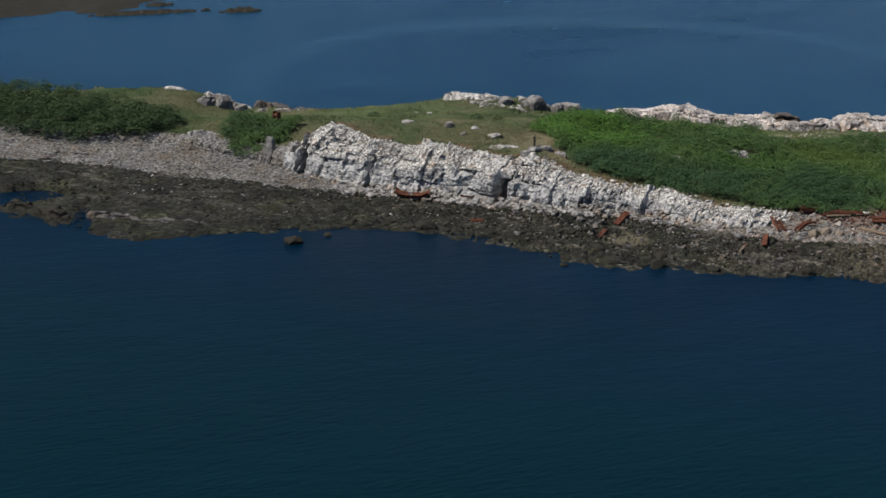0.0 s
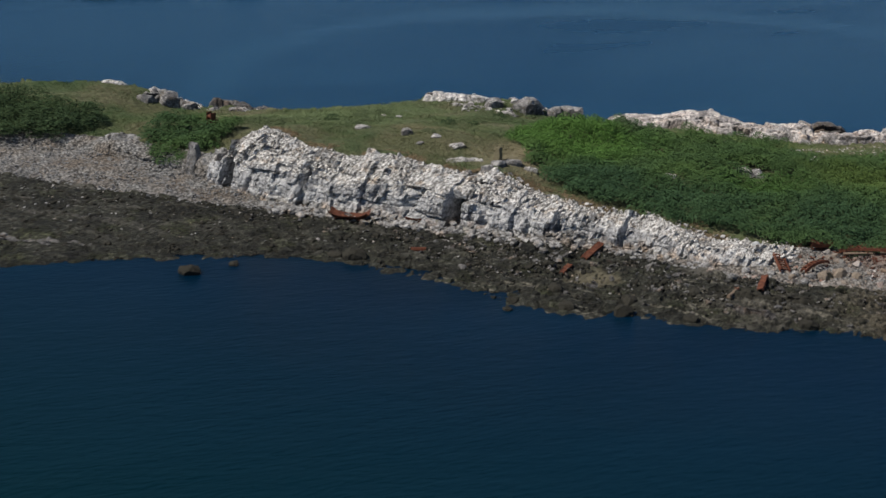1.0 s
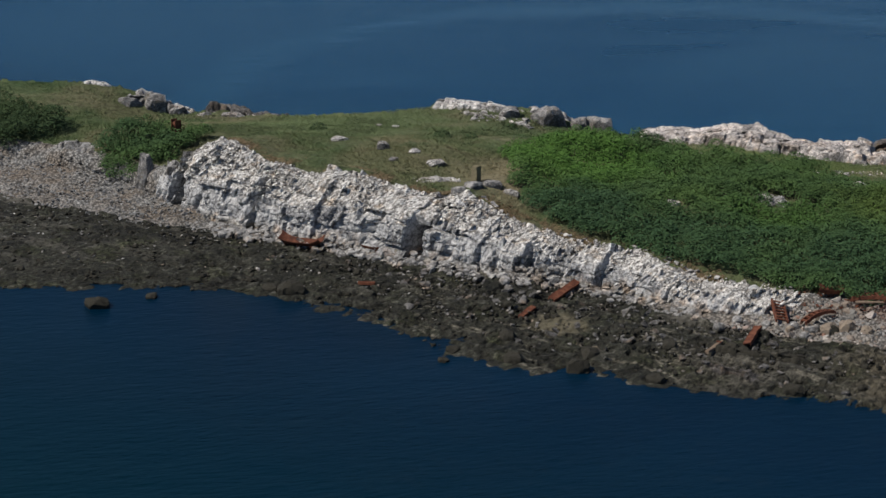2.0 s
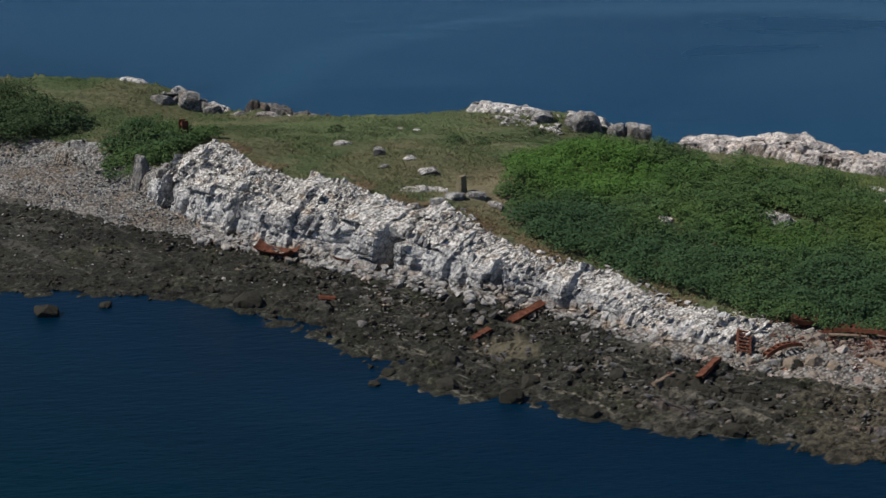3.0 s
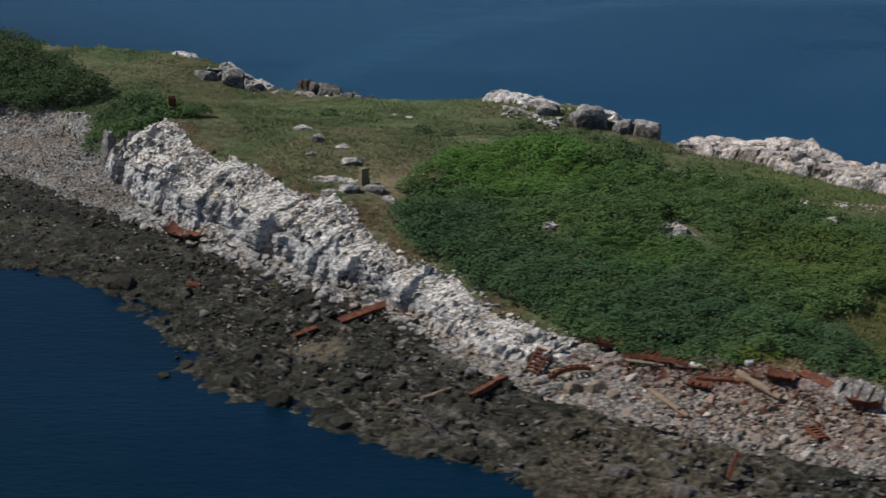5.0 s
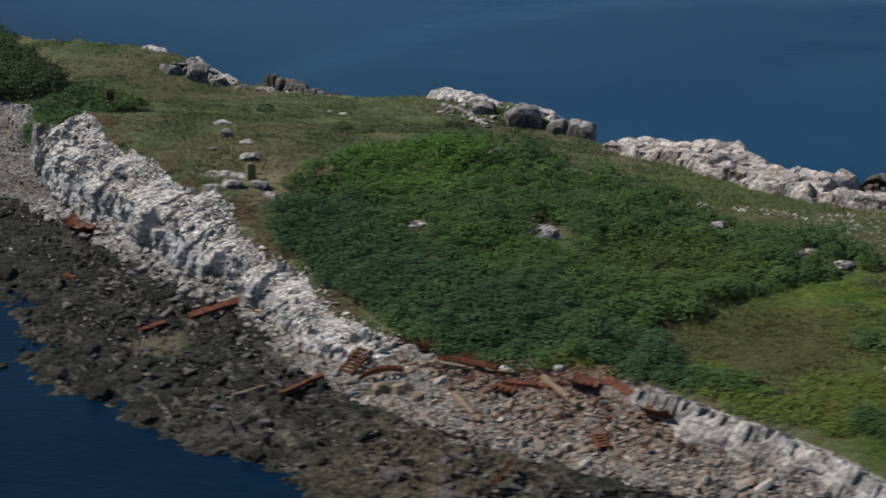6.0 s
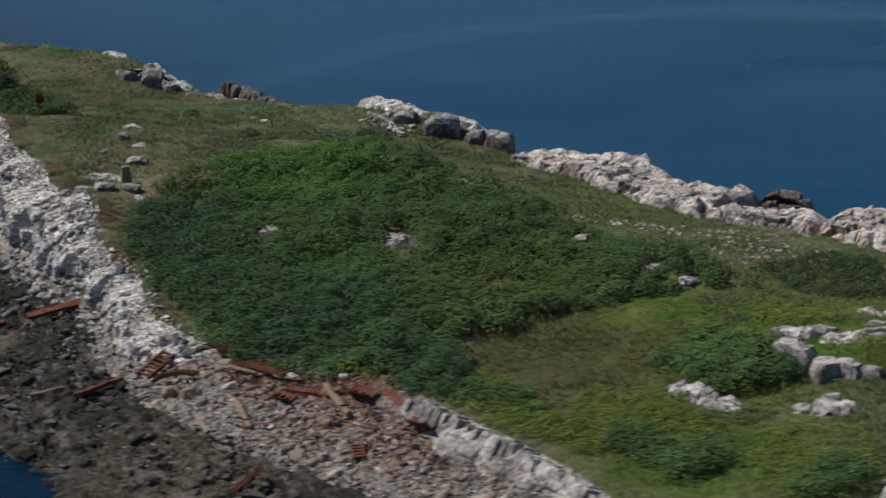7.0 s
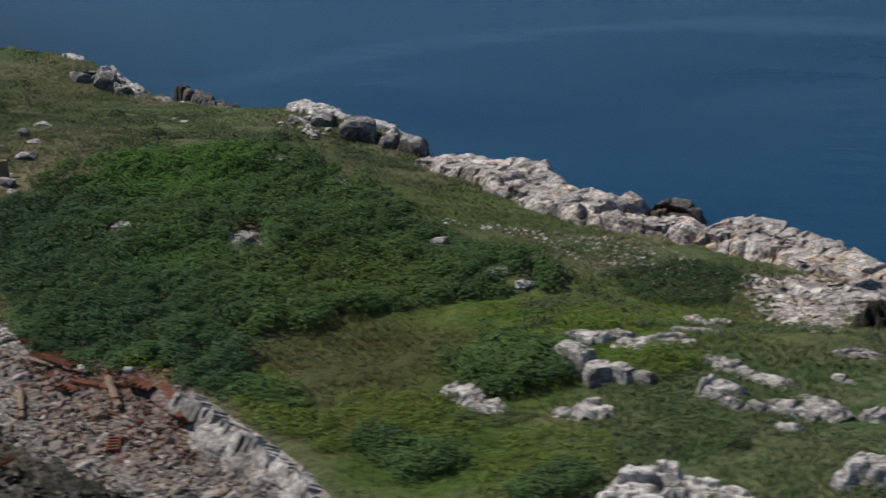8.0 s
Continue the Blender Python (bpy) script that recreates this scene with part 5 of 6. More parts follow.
# the square pillar and the broken crag at the north-west end of the cliff
outcrop("rock_pillar", [(2.3, 151.7, 1.0, 0.9, 3.2, 40, 4.25), (4.0, 149.3, 1.5, 1.3, 3.4, 35, 4.05), (3.2, 150.4, 0.9, 0.8, 2.4, 50, 3.3)], GREY, "dark square-topped rock pillars at the end of the cliff")
ridge("rock_crag", [(-4.2, 161.2, 2.9), (-2.9, 160.1, 3.5), (-1.7, 159.2, 3.6), (-0.7, 157.9, 3.0), (0.0, 156.9, 2.5)], TALUS, "broken grey crag between the shrubs and the beach", 0.9, 1.7, 81)
# rocks of the middle outcrop and the headland
outcrop("rock_outcrop", [(36.8, 161.6, 3.0, 2.2, 2.3, 20), (33.6, 162.5, 1.8, 1.5, 1.5, 5), (39.3, 161.4, 1.6, 1.6, 1.3, 30), (41.0, 161.4, 2.4, 2.0, 1.9, -10)], GREY, "large squared grey blocks with a dark shaded hollow")
outcrop("rock_outcrop", [(5.9, 176.6, 2.2, 1.8, 2.6, 10, 3.0), (3.7, 176.2, 2.2, 1.5, 2.0, 30, 2.9), (7.8, 176.2, 1.8, 1.3, 1.6, 0, 1.9), (10.0, 175.5, 1.8, 1.2, 1.0, 40, 1.3), (12.5, 175.0, 2.2, 1.2, 0.9, -20, 1.3)], GREY, "dark grey rock knob under white ledges")
# rocks standing at the water's edge
for x, y, size, tall in ((-3.4, 130.2, 1.3, 0.7), (9.1, 129.7, 1.6, 0.7), (8.0, 130.6, 1.1, 0.5), (0.2, 131.3, 0.8, 0.5), (19.6, 114.2, 1.2, 0.6), (16.6, 116.8, 0.9, 0.5), (22.8, 111.8, 1.3, 0.8),
                         (26.6, 109.0, 1.0, 0.6), (15.6, 115.4, 0.7, 0.4), (33.6, 105.2, 1.1, 0.6), (20.2, 117.4, 1.1, 0.7), (38.6, 111.4, 0.9, 0.7), (24.2, 113.6, 1.2, 0.6), (29.0, 113.2, 1.0, 0.6)):
    boulder(x, y, size, DARK, "dark weedy boulder at the edge of the water", tall=tall, group="boulders at the waterline", z=max(0.0, float(ground(x, y)[0])))
for x, y, size, tall in ((39.7, 111.2, 0.9, 0.9), (38.6, 111.5, 1.0, 0.8), (37.7, 112.2, 0.7, 0.8), (40.6, 110.6, 0.7, 0.7), (36.6, 112.6, 0.6, 0.8)):
    boulder(x, y, size, OCHRE, "ochre-stained boulder lying under the rusty hull ribs", tall=tall, group="ochre boulders")
boulder(36.2, 117.4, 0.6, WHITE, "round white boulder on the brow of the cliff", tall=0.8)
# tilted strata ribs on the shelf
def rib(points, wide, tall, material, label, seed):
    return ridge("rock_rib", points, material, label, wide, tall, seed, 0.15)


rib([(29.6, 110.4, 0.75), (31.4, 108.4, 0.8), (33.4, 106.0, 0.6), (34.2, 105.0, 0.3)], 0.8, 0.6, RIB, "long tilted slab rib on the tidal shelf", 71)
rib([(37.4, 106.6, 0.8), (40, 104.4, 0.7), (43.5, 102.2, 0.6), (47, 100.2, 0.5)], 0.9, 0.6, RIB, "bare brown rock rib along the lower shore", 73)
rib([(-17.8, 145.6, 0.75), (-15.0, 142.0, 0.7), (-11.5, 139.6, 0.6), (-8.0, 138.2, 0.4)], 0.8, 0.5, SHORE, "pale layered rib on the weedy spit", 75)
rib([(-24.5, 152.2, 0.6), (-22.2, 149.4, 0.7), (-20.2, 145.2, 0.6), (-19.9, 143.6, 0.3)], 1.1, 0.7, DARK, "dark rock spit beside the narrow gut", 77)
rib([(31.0, 112.6, 0.9), (33.6, 110.2, 0.9), (36.6, 108.4, 0.8)], 0.8, 0.5, DARK, "dark layered rib on the tidal shelf", 79)


def shelf_boulders():
    """Larger single stones, sharing a few meshes."""
    rng = random.Random(31)
    for name, poly, count, lo, hi, mat, label, group in (
            ("tidal_boulder", [(-14, 158), (1, 144), (12, 136), (21.5, 127), (29, 120), (38, 109.6), (50, 103), (50, 97), (39, 101.5), (28, 108), (19, 114.5), (13, 125), (6.5, 131.4), (-8, 137), (-16, 142)],
             240, 0.22, 0.5, DARK, "dark weedy boulder on the tidal shelf", "boulders on the tidal shelf"),
            ("cove_stone", [(35, 114.2), (40, 114.2), (48, 111.8), (55, 106), (61, 102), (58, 100.6), (47.5, 105), (38, 110.4)], 220, 0.22, 0.55, COVE, "brown cobble stone lying in the cove", "large stones in the cove"),
            ("fallen_block", [(6, 144), (12, 138.4), (21, 129), (29, 122.4), (32.3, 117), (38, 112.6), (37.4, 111.2), (31.8, 115.2), (28.4, 120.6), (20.8, 127.4), (11.2, 136.6), (5.6, 142)], 130, 0.35, 0.85, TALUS,
             "grey fallen block at the foot of the cliff", "fallen blocks under the cliff")):
        meshes = [rock_mesh(name, 1.15, 0.95, 0.75, mat, 40 + k, 0.6, 1.0, 4) for k in range(6)]
        xs, ys = [p[0] for p in poly], [p[1] for p in poly]
        made = 0
        while made < count:
            x, y = rng.uniform(min(xs), max(xs)), rng.uniform(min(ys), max(ys))
            if not inside(poly, np.array([x]), np.array([y]))[0]:
                continue
            made += 1
            size = lo + (hi - lo) * rng.random() ** 2.2
            ob = new(name, meshes[made % 6])
            ob.matrix_world = pose(x, y, float(ground(x, y)[0]) + 0.13 * size, rng.uniform(-15, 15), rng.uniform(-15, 15), rng.uniform(0, 360)) @ Matrix.Diagonal((size, size, size * rng.uniform(0.7, 1.1), 1))
            tagged(ob, label, "boulder", group)


shelf_boulders()


def cliff_slabs():
    """Leaning plates on the face of the cliff and broken lime-white blocks on its upper half."""
    rng = np.random.default_rng(61)
    pr = random.Random(61)
    plates = []
    for k in range(8):
        v, f = hull_template(pr, 16, 1.0)
        v = v * (1.0, 1.0, 1.0)
        v[:, 0] += 0.38 * v[:, 2] * 3.0
        plates.append((v, f))

    def on_face(s, v, out):
        a, za = line_at(CLIFF_FOOT, s)
        b, zb = line_at(CLIFF_EDGE, s)
        n = a + (b - a) * (0.25 * v + 0.75 * v ** 2.6) - out
        x, y = to_xy(s, n)
        return np.stack([x, y, za + (zb - za) * (1 - (1 - v) ** 1.5)], 1)

    s = rng.uniform(-107, -58.5, 180)
    s = s[np.abs(s + 84.75) > 1.2]
    v = rng.uniform(0.05, 0.9, len(s))
    size = rng.uniform(0.2, 0.5, len(s))
    scatter("cliff_plates", plates, rng.integers(0, 8, len(s)), on_face(s, v, rng.uniform(-0.2, 0.1, len(s))), np.stack([size, size * rng.uniform(0.8, 1.5, len(s)), size * rng.uniform(1.2, 2.6, len(s))], 1),
            radians(-47) + rng.normal(0, 0.2, len(s)), CLIFF, "leaning angular plates of white and grey cliff rock", "cliff rock")
    s = rng.uniform(-106, -58.5, 6500)
    v = 1.06 - np.abs(rng.normal(0, 0.26, len(s)))
    keep = (v > 0.35) & (np.abs(s + 84.75) > 0.8)
    s, v = s[keep], v[keep]
    size = 0.07 + 0.30 * rng.uniform(0, 1, len(s)) ** 3.0
    scatter("cliff_rubble", HULLS, rng.integers(0, len(HULLS), len(s)), on_face(s, v, rng.uniform(-0.25, 0.2, len(s))), np.stack([size, size, size * rng.uniform(0.6, 1.2, len(s))], 1),
            rng.uniform(0, 6.28, len(s)), CLIFF, "broken lime-white rock on the upper cliff", "cliff rock", rng.normal(0, 0.3, (len(s), 2)))


cliff_slabs()


def columns():
    """A row of upright jointed slabs with whitened tops along the low cliff of the cove."""
    rng = random.Random(3)
    root = new("jointed_rock_face")
    root.location = (54.0, 109.2, float(ground(54.0, 109.2)[0]))
    tagged(root, "row of upright pale jointed slabs behind the cove", "rock outcrop")
    line = [(52.6, 110.2), (54.5, 108.9), (57.5, 106.6), (60.2, 104.6), (62.8, 102.8), (65, 100.8)]
    for k in range(38):
        u = k / 37 * (len(line) - 1)
        i = min(int(u), len(line) - 2)
        x, y = (line[i][j] + (line[i + 1][j] - line[i][j]) * (u - i) for j in (0, 1))
        x, y = x + rng.uniform(-0.25, 0.25) - 0.15, y + rng.uniform(-0.25, 0.25) - 0.15
        h = rng.uniform(2.2, 2.9)
        wide = rng.uniform(0.35, 0.55) if k < 14 else rng.uniform(0.5, 0.9)
        ob = new("slab", rock_mesh("slab", wide, rng.uniform(0.9, 1.2), h, PALE, 300 + k, 0.97, 0.25))
        sk, _ = to_sn(x, y)
        nk, zk = (float(v) for v in line_at(CLIFF_EDGE, sk))
        x, y = to_xy(sk, nk - 0.95 + rng.uniform(-0.12, 0.12))
        ob.parent = root
        ob.matrix_parent_inverse = Matrix.Translation(-root.location)
        ob.matrix_basis = pose(x, y, zk - h * 0.42 + rng.uniform(0.10, 0.32), rng.uniform(-31, -26), rng.uniform(6, 11), -40 + rng.uniform(-4, 4))


columns()


# ---------------------------------------------------------------- wreckage
def box(bm, lx, ly, lz, at=(0, 0, 0), turn=None):
    m = Matrix.Translation(at) @ (turn if turn is not None else Matrix()) @ Matrix.Diagonal((lx, ly, lz, 1))
    return bmesh.ops.create_cube(bm, size=1.0, matrix=m)["verts"]


def roughen(bm, amount, seed):
    for v in bm.verts:
        w = v.co * 1.7 + Vector((seed, seed * 2, 0))
        v.co += Vector((noise.noise(w), noise.noise(w + Vector((5, 1, 9))), noise.noise(w + Vector((2, 7, 3))))) * amount


def lay(root, a, b, z=None, lift=0.0, roll=0.0):
    """Lays a thing built along x with its middle at the origin from plan point a to b."""
    (ax, ay), (bx, by) = a, b
    za, zb = float(ground(ax, ay)[0]), float(ground(bx, by)[0])
    d = Vector((bx - ax, by - ay, zb - za))
    turn = d.to_track_quat("X", "Z").to_matrix().to_4x4()
    root.matrix_world = Matrix.Translation(((ax + bx) / 2, (ay + by) / 2, (za + zb) / 2 + lift)) @ turn @ pose(0, 0, 0, roll, 0, 0)
    return d.length


def channel_beam(a, b, wide, label, lift=0.22, roll=12, seed=1):
    root = new("steel_beam")
    n = lay(root, a, b, lift=lift, roll=roll)
    web = None
    tagged(root, label, "steel beam")
    for name, ly, lz, y, z in (("web", wide, 0.05, 0, 0.0), ("flange", 0.05, 0.2, wide / 2, -0.06), ("flange", 0.05, 0.2, -wide / 2, -0.06)):
        bm = bmesh.new()
        box(bm, n, ly, lz, (0, y, z))
        bmesh.ops.subdivide_edges(bm, edges=[e for e in bm.edges if abs(e.verts[0].co.x - e.verts[1].co.x) > n * 0.5], cuts=9)
        roughen(bm, 0.05, seed)
        last = part(name, bm, RUST, root)
        web = last if name == "web" else web
    for k in range(5):
        bm = bmesh.new()
        bmesh.ops.create_cone(bm, segments=8, radius1=0.035, radius2=0.03, depth=0.03, cap_ends=True, matrix=Matrix.Translation((-n / 2 + n * (k + 0.5) / 5, 0, 0.04)))
        part("rivet", bm, RUST, web)
    return root


channel_beam((24.4, 121.9), (26.8, 124.0), 0.42, "long flat rusty orange steel beam on dark rocks", 0.34, 18, 1)
channel_beam((21.9, 120.3), (23.1, 121.5), 0.3, "short rusty steel plank on the tidal shelf", 0.12, 10, 2)
channel_beam((33.2, 111.3), (34.8, 113.4), 0.42, "rusty brown steel beam lying on the rocks", 0.35, -15, 3)
channel_beam((13.5, 129.4), (14.5, 128.8), 0.2, "small rusty strip on the tidal shelf", 0.2, 0, 4)
channel_beam((46.4, 101.2), (46.9, 103.6), 0.16, "rusty beam sticking up among dark rocks", 0.7, 30, 5)
channel_beam((45.0, 111.6), (47.4, 111.0), 0.35, "rusty beam half buried in cobbles", 0.25, 5, 6)
channel_beam((50.2, 111.2), (51.6, 109.9), 0.4, "bent rusty plate at the back of the cove", 0.35, 25, 7)


def ribbed_frame(a, b, wide, rungs, label, lift=0.3, roll=0, bow=0.0):
    root = new("ribbed_wreckage")
    n = lay(root, a, b, lift=lift, roll=roll)
    tagged(root, label, "wreckage")
    for side in (-1, 1):
        bm = bmesh.new()
        box(bm, n, 0.09, 0.22, (0, side * wide / 2, 0))
        bmesh.ops.subdivide_edges(bm, edges=[e for e in bm.edges if abs(e.verts[0].co.x - e.verts[1].co.x) > n * 0.5], cuts=8)
        for v in bm.verts:
            v.co.z += bow * (1 - (2 * v.co.x / n) ** 2)
        roughen(bm, 0.03, side + 3)
        part("rail", bm, RUST, root)
    for k in range(rungs):
        x = -n / 2 + n * (k + 0.5) / rungs
        bm = bmesh.new()
        box(bm, 0.12, wide, 0.07, (x, 0, 0.05 + bow * (1 - (2 * x / n) ** 2)))
        roughen(bm, 0.02, k)
        part("rung", bm, RUST, root)
    return root


ribbed_frame((36.2, 113.0), (36.8, 115.2), 0.7, 7, "rusty ladder-like hull frame leaning on the rocks", 0.45, 12)
ribbed_frame((37.2, 112.2), (39.4, 112.7), 0.5, 7, "curved rusty hull ribs bent over ochre rocks", 0.5, -10, 0.25)
ribbed_frame((41.2, 114.2), (44.6, 112.9), 1.1, 12, "collapsed rusty hull ribs beside the bushes", 0.3, -8, 0.1)
ribbed_frame((50.4, 106.6), (51.0, 105.4), 0.5, 5, "small rusty grating among the cobbles", 0.25, 0)


def hull_plate(a, b, wide, curl, label, lift=0.1, seed=0, ends=0.35):
    """A curled sheet of hull plating with stiffeners."""
    root = new("hull_plate")
    n = lay(root, a, b, lift=lift)
    tagged(root, label, "hull plate")
    bm = bmesh.new()
    bmesh.ops.create_grid(bm, x_segments=14, y_segments=8, size=0.5)
    for v in bm.verts:
        x, y = v.co.x, v.co.y
        v.co = Vector((x * n, y * wide, curl * (4 * y * y) + ends * curl * (2 * x) ** 4))
    roughen(bm, 0.06, seed)
    geom = bmesh.ops.solidify(bm, geom=list(bm.faces), thickness=0.04)
    plate = part("plate", bm, DARK_RUST, root)
    for k in (-0.3, 0.0, 0.3):
        bm = bmesh.new()
        box(bm, 0.06, wide * 0.8, 0.12, (k * n, 0, 0.08))
        part("stiffener", bm, DARK_RUST, plate)
    return root


hull_plate((9.9, 138.4), (12.5, 136.4), 1.15, 0.34, "curled rusty brown hull plate at the cliff foot", 0.12, 1, 1.3)
hull_plate((15.0, 134.6), (16.0, 133.6), 0.6, 0.3, "small bent rusty plate on grey rubble", 0.25, 2)
hull_plate((52.4, 108.6), (54.0, 107.7), 1.1, 0.5, "crumpled dark red rusty tank plate", 0.25, 3)
hull_plate((48.4, 111.2), (49.8, 110.6), 0.9, 0.35, "dark rusty plate under the bank", 0.3, 4)
hull_plate((39.6, 115.2), (41.0, 114.6), 0.8, 0.4, "rusty sheet half hidden by bushes", 0.3, 5)
hull_plate((44.4, 111.0), (45.6, 110.4), 0.7, 0.2, "flat rusty sheet on cobbles", 0.2, 6)


def timber(a, b, r, label, lift=0.15, seed=0):
    root = new("timber")
    n = lay(root, a, b, lift=lift)
    tagged(root, label, "driftwood")
    bm = bmesh.new()
    bmesh.ops.create_cone(bm, segments=10, radius1=r, radius2=r * 0.75, depth=n, cap_ends=True, matrix=Matrix.Rotation(radians(90), 4, "Y"))
    bmesh.ops.subdivide_edges(bm, edges=[e for e in bm.edges if abs(e.verts[0].co.x - e.verts[1].co.x) > n * 0.5], cuts=8)
    roughen(bm, r * 0.35, seed)
    log = part("log", bm, TIMBER, root)
    bm = bmesh.new()
    box(bm, 0.08, r * 2.3, 0.06, (n * 0.3, 0, r * 0.9))
    part("strap", bm, RUST, log, "rusty iron strap")
    return root


timber((42.6, 110.5), (44.5, 107.8), 0.16, "long weathered pole lying on the cobbles", 0.25, 1)
timber((47.0, 111.6), (49.1, 109.1), 0.21, "thick pale brown timber leaning on the beach", 0.35, 2)
timber((41.2, 113.4), (43.2, 112.6), 0.09, "dark weathered timber across the wreckage", 0.4, 3)
timber((43.8, 112.6), (45.4, 112.2), 0.09, "pale weathered timber by the bushes", 0.35, 4)
timber((30.6, 111.1), (32.0, 112.2), 0.14, "grey driftwood log on dark rocks", 0.3, 5)


def barrel(x, y, r, n, turn, label):
    root = new("float_drum")
    root.matrix_world = pose(x, y, float(ground(x, y)[0]) + r + 0.1, 0, 0, turn)
    tagged(root, label, "drum")
    bm = bmesh.new()
    bmesh.ops.create_cone(bm, segments=20, radius1=r, radius2=r, depth=n, cap_ends=True, matrix=Matrix.Rotation(radians(90), 4, "Y"))
    bmesh.ops.bevel(bm, geom=[e for e in bm.edges if e.calc_face_angle(0) > 1.0], offset=0.04, segments=2, affect="EDGES")
    body = part("body", bm, WHITE, root)
    for k in (-0.28, 0.28):
        bm = bmesh.new()
        bmesh.ops.create_cone(bm, segments=20, radius1=r + 0.02, radius2=r + 0.02, depth=0.05, cap_ends=True, matrix=Matrix.Translation((k * n, 0, 0)) @ Matrix.Rotation(radians(90), 4, "Y"))
        part("hoop", bm, WHITE, body)
    return root


barrel(47.6, 112.5, 0.16, 0.42, 20, "white plastic drum washed up beside the wreckage")
barrel(44.9, 112.6, 0.16, 0.8, -35, "slim white float among rusty scrap")


def scrap():
    """Loose torn plates and bars."""
    rng = np.random.default_rng(9)
    temps = []
    pr = random.Random(9)
    for _ in range(6):
        bm = bmesh.new()
        box(bm, pr.uniform(0.5, 1.1), pr.uniform(0.12, 0.5), 0.05)
        bmesh.ops.subdivide_edges(bm, edges=list(bm.edges), cuts=2)
        roughen(bm, 0.09, pr.uniform(0, 50))
        bmesh.ops.triangulate(bm, faces=list(bm.faces))
        bm.verts.index_update()
        temps.append((np.array([tuple(v.co) for v in bm.verts]), np.array([[v.index for v in f.verts] for f in bm.faces])))
        bm.free()
    spots = [(43.5, 113.0, 2.2, 0.7, 150), (47.0, 111.8, 1.8, 0.7, 130), (50.5, 109.4, 2.2, 1.2, 110), (51.5, 106.8, 2.2, 1.0, 90), (40.0, 115.0, 1.2, 0.6, 30), (54.5, 106.0, 1.6, 0.8, 50), (46.0, 109.5, 2.4, 1.6, 60)]
    x = np.concatenate([rng.normal(a, c, n) for a, b, c, d, n in spots])
    y = np.concatenate([rng.normal(b, d, n) for a, b, c, d, n in spots])
    size = 0.16 + 0.55 * rng.uniform(0, 1, len(x)) ** 2
    scatter("scrap_iron", temps, rng.integers(0, 6, len(x)), np.stack([x, y, ground(x, y) + 0.16], 1), np.stack([size, size, size], 1), rng.uniform(0, 6.28, len(x)), DARK_RUST,
            "torn rusty scrap iron strewn over the cobbles", "scrap", rng.normal(0, 0.35, (len(x), 2)))


scrap()


# ---------------------------------------------------------------- standing stone and rusty winch
def standing_stone(x, y):
    bm = bmesh.new()
    box(bm, 0.6, 0.45, 1.4, (0, 0, 0.62))
    bmesh.ops.subdivide_edges(bm, edges=list(bm.edges), cuts=4)
    for v in bm.verts:
        v.co.x *= 1.12 - 0.2 * v.co.z
        v.co.y *= 1.1 - 0.18 * v.co.z
        if v.co.z > 1.2:
            v.co.z -= 0.5 * v.co.x * v.co.x
    roughen(bm, 0.07, 3)
    ob = part("standing_stone", bm, MARKER, None)
    ob.matrix_world = pose(x, y, float(ground(x, y)[0]) - 0.08, 3, -2, 40)
    tagged(ob, "short upright lichened marker stone in the meadow", "standing stone")


standing_stone(23.6, 137.0)


def wedged_block():
    """An overhanging block, added to keep sky light out of the deep cleft."""
    ob = new("wedged_block", rock_mesh("wedged_block", 1.7, 1.9, 0.9, CLIFF, 611, 0.75, 0.8))
    ob.matrix_world = pose(19.2, 133.6, 3.55, 14, -6, -47)
    tagged(ob, "white lime-splashed overhanging block added to shade the cleft", "boulder")


wedged_block()


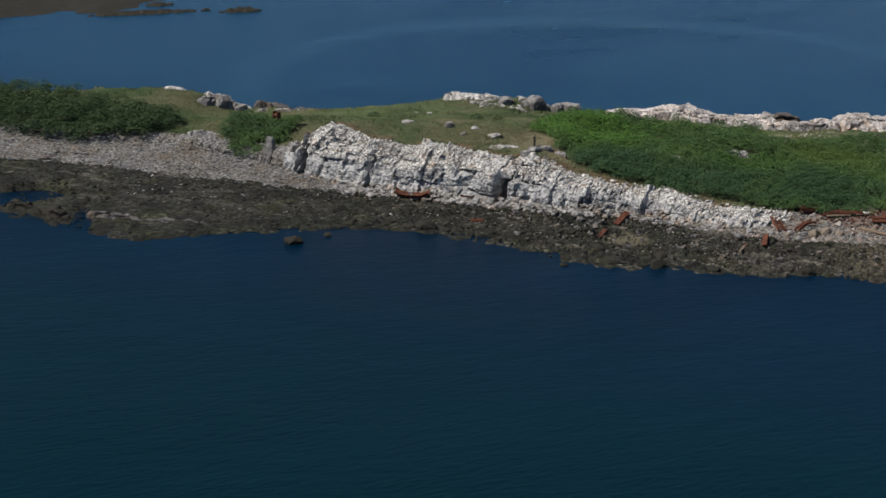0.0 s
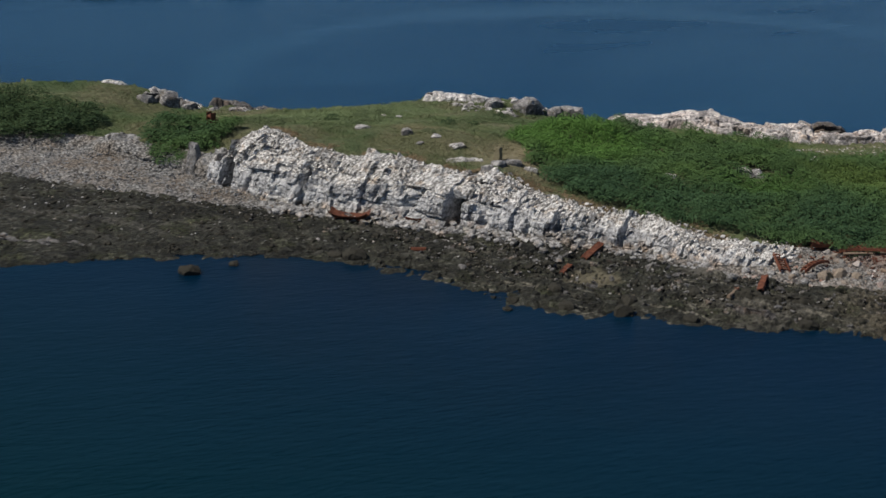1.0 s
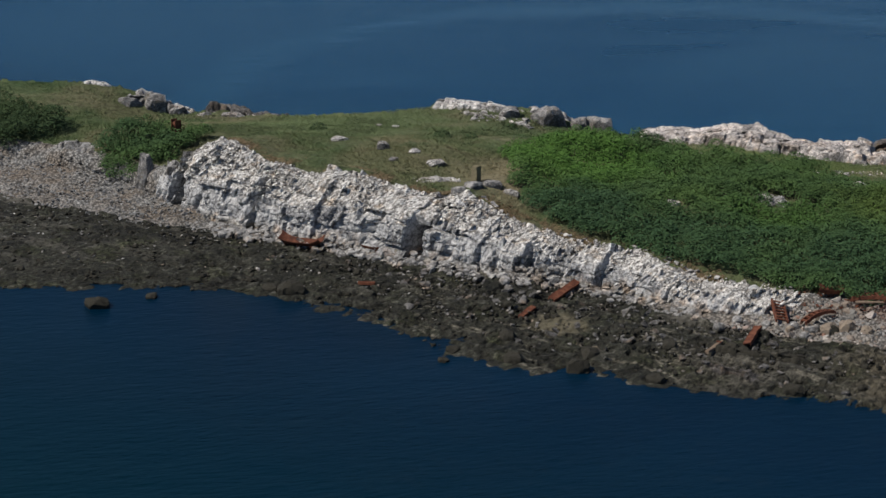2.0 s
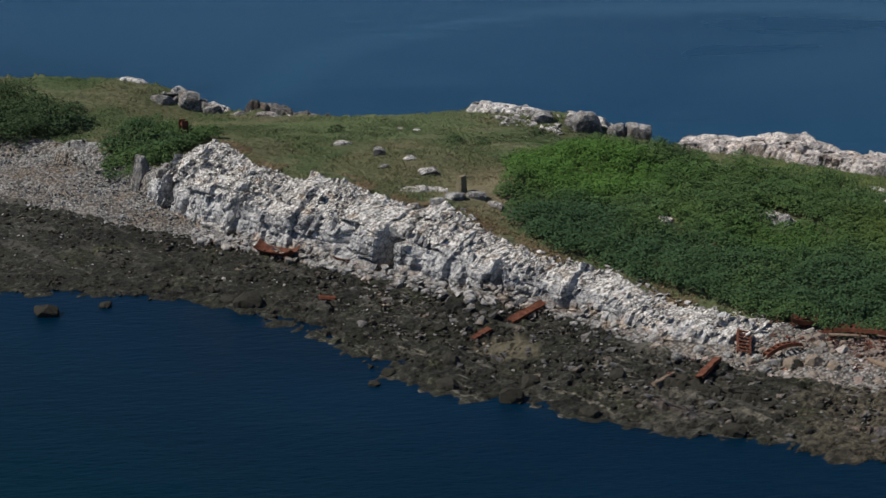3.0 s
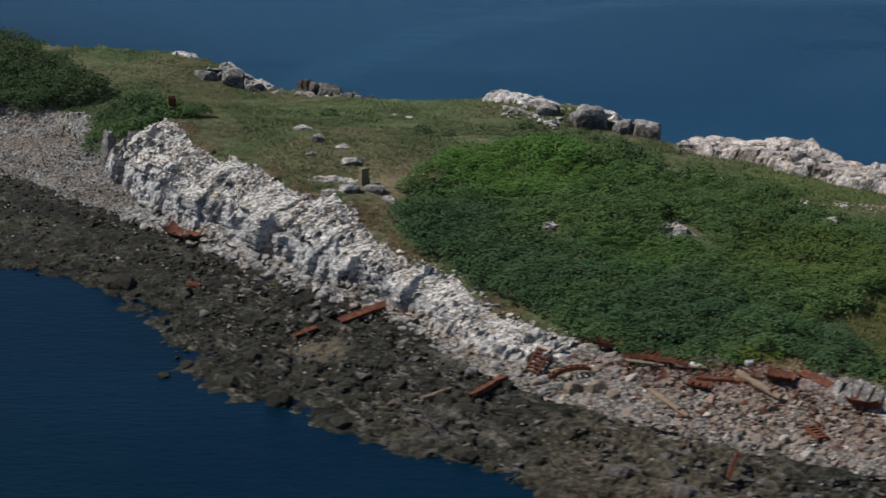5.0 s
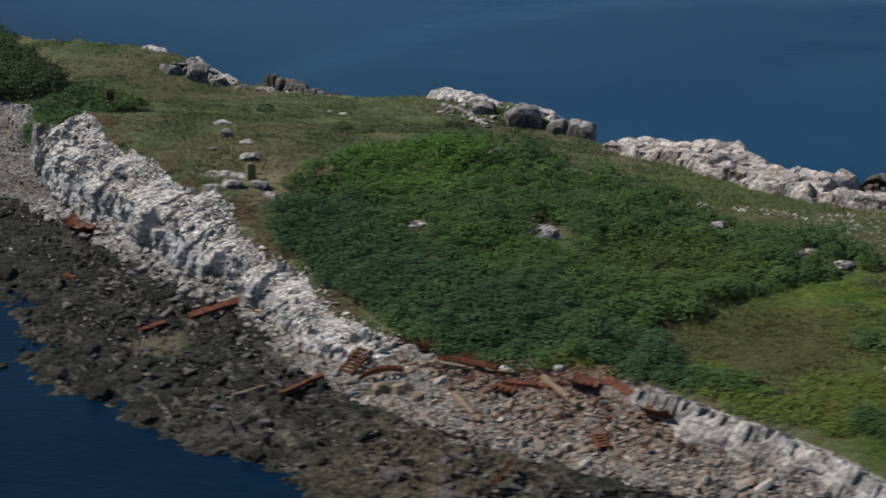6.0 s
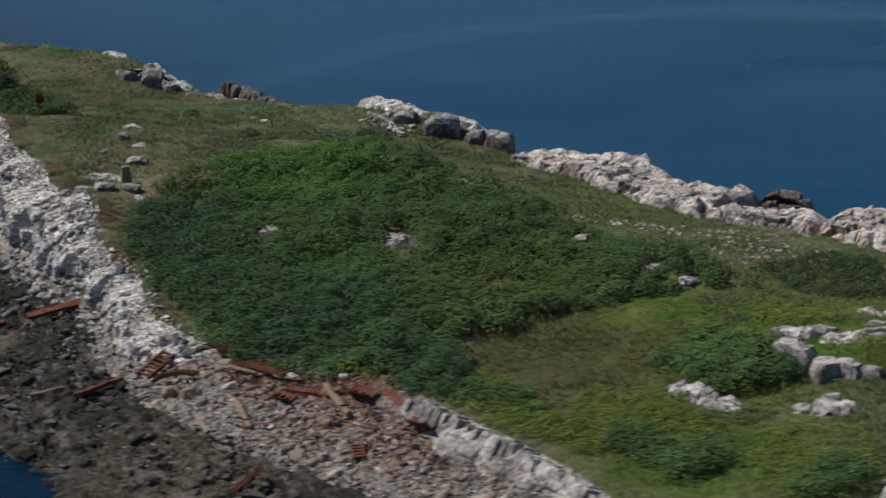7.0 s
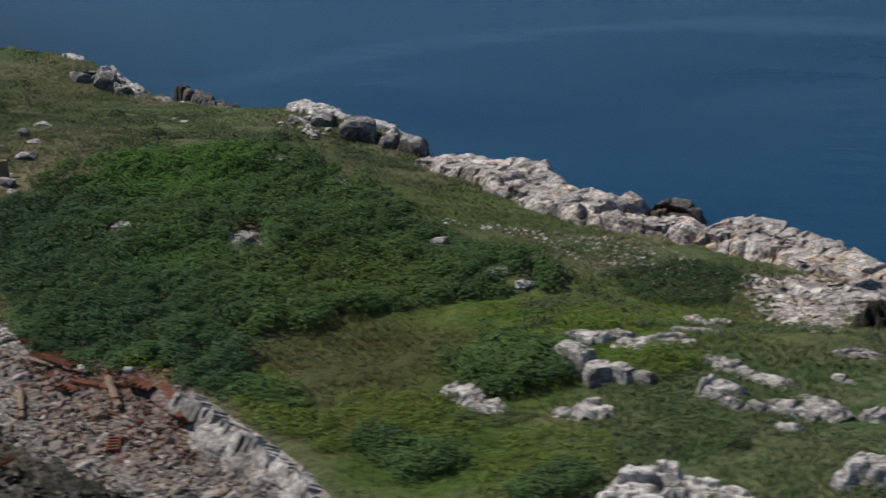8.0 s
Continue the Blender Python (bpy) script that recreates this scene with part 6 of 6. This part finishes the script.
def winch(x, y):
    root = new("rusty_winch")
    root.matrix_world = pose(x, y, float(ground(x, y)[0]) - 0.05, 0, 0, 20)
    tagged(root, "small rusty red winch standing among green shrubs", "winch")
    for sy in (-0.3, 0.3):
        bm = bmesh.new()
        box(bm, 0.5, 0.07, 1.8, (0, sy, 0.9))
        roughen(bm, 0.04, sy)
        part("side_plate", bm, RUST, root)
    bm = bmesh.new()
    bmesh.ops.create_cone(bm, segments=14, radius1=0.18, radius2=0.18, depth=0.6, cap_ends=True, matrix=Matrix.Translation((0, 0, 1.45)) @ Matrix.Rotation(radians(90), 4, "X"))
    part("drum", bm, RUST, root)


winch(5.5, 158.3)


# ---------------------------------------------------------------- distant spit and skerries
def mound(name, cx, cy, lx, ly, h, turn, material, label, category, seed):
    """A low uneven rock mound that rises out of the water."""
    n = 48
    u, v = np.meshgrid(np.linspace(-1, 1, n), np.linspace(-1, 1, n))
    r = np.sqrt(u ** 2 + v ** 2)
    p = np.stack([u.ravel() * lx, v.ravel() * ly, np.zeros(n * n)], 1)
    z = h * (1.05 - r.ravel() ** 2 * 1.3) + 0.45 * h * fbm(p * 2.2 / max(min(lx, ly), 1.0) + seed, 4, seed)
    c, s = math.cos(radians(turn)), math.sin(radians(turn))
    q = np.stack([cx + p[:, 0] * c - p[:, 1] * s, cy + p[:, 0] * s + p[:, 1] * c, np.maximum(z, -0.6)], 1)
    ob = new(name, mesh_of(name, q, grid_faces(n, n), material))
    return tagged(ob, label, category)


mound("skerry", 30.4, 240.4, 3.4, 1.6, 0.5, -5, DARK, "dark weedy skerry with a pale crest far across the water", "skerry", 1)
mound("skerry", 21.2, 249.0, 2.4, 1.2, 0.35, -5, DARK, "low dark weedy skerry far across the water", "skerry", 2)
mound("skerry", 17.0, 243.4, 8.5, 1.4, 0.4, -5, DARK, "flat dark reef off the far spit", "skerry", 3)
mound("skerry", 26.0, 242.6, 1.0, 0.5, 0.3, 0, DARK, "tiny dark rock awash off the far spit", "skerry", 4)
mound("far_spit", -16.0, 260.5, 44.0, 17.0, 1.1, -7, DARK, "dark rocky spit with pale shingle across the channel", "spit", 5)
mound("shingle_bank", -24.0, 270.0, 40.0, 14.0, 2.2, -6, SHINGLE, "pale shingle bank on the far spit", "beach", 6)
mound("tidal_hollow_rock", 80.5, 130.0, 4.2, 1.9, 2.4, 85, DARK, "dark wet rock in the hollow of the back shelf", "rock outcrop", 8)
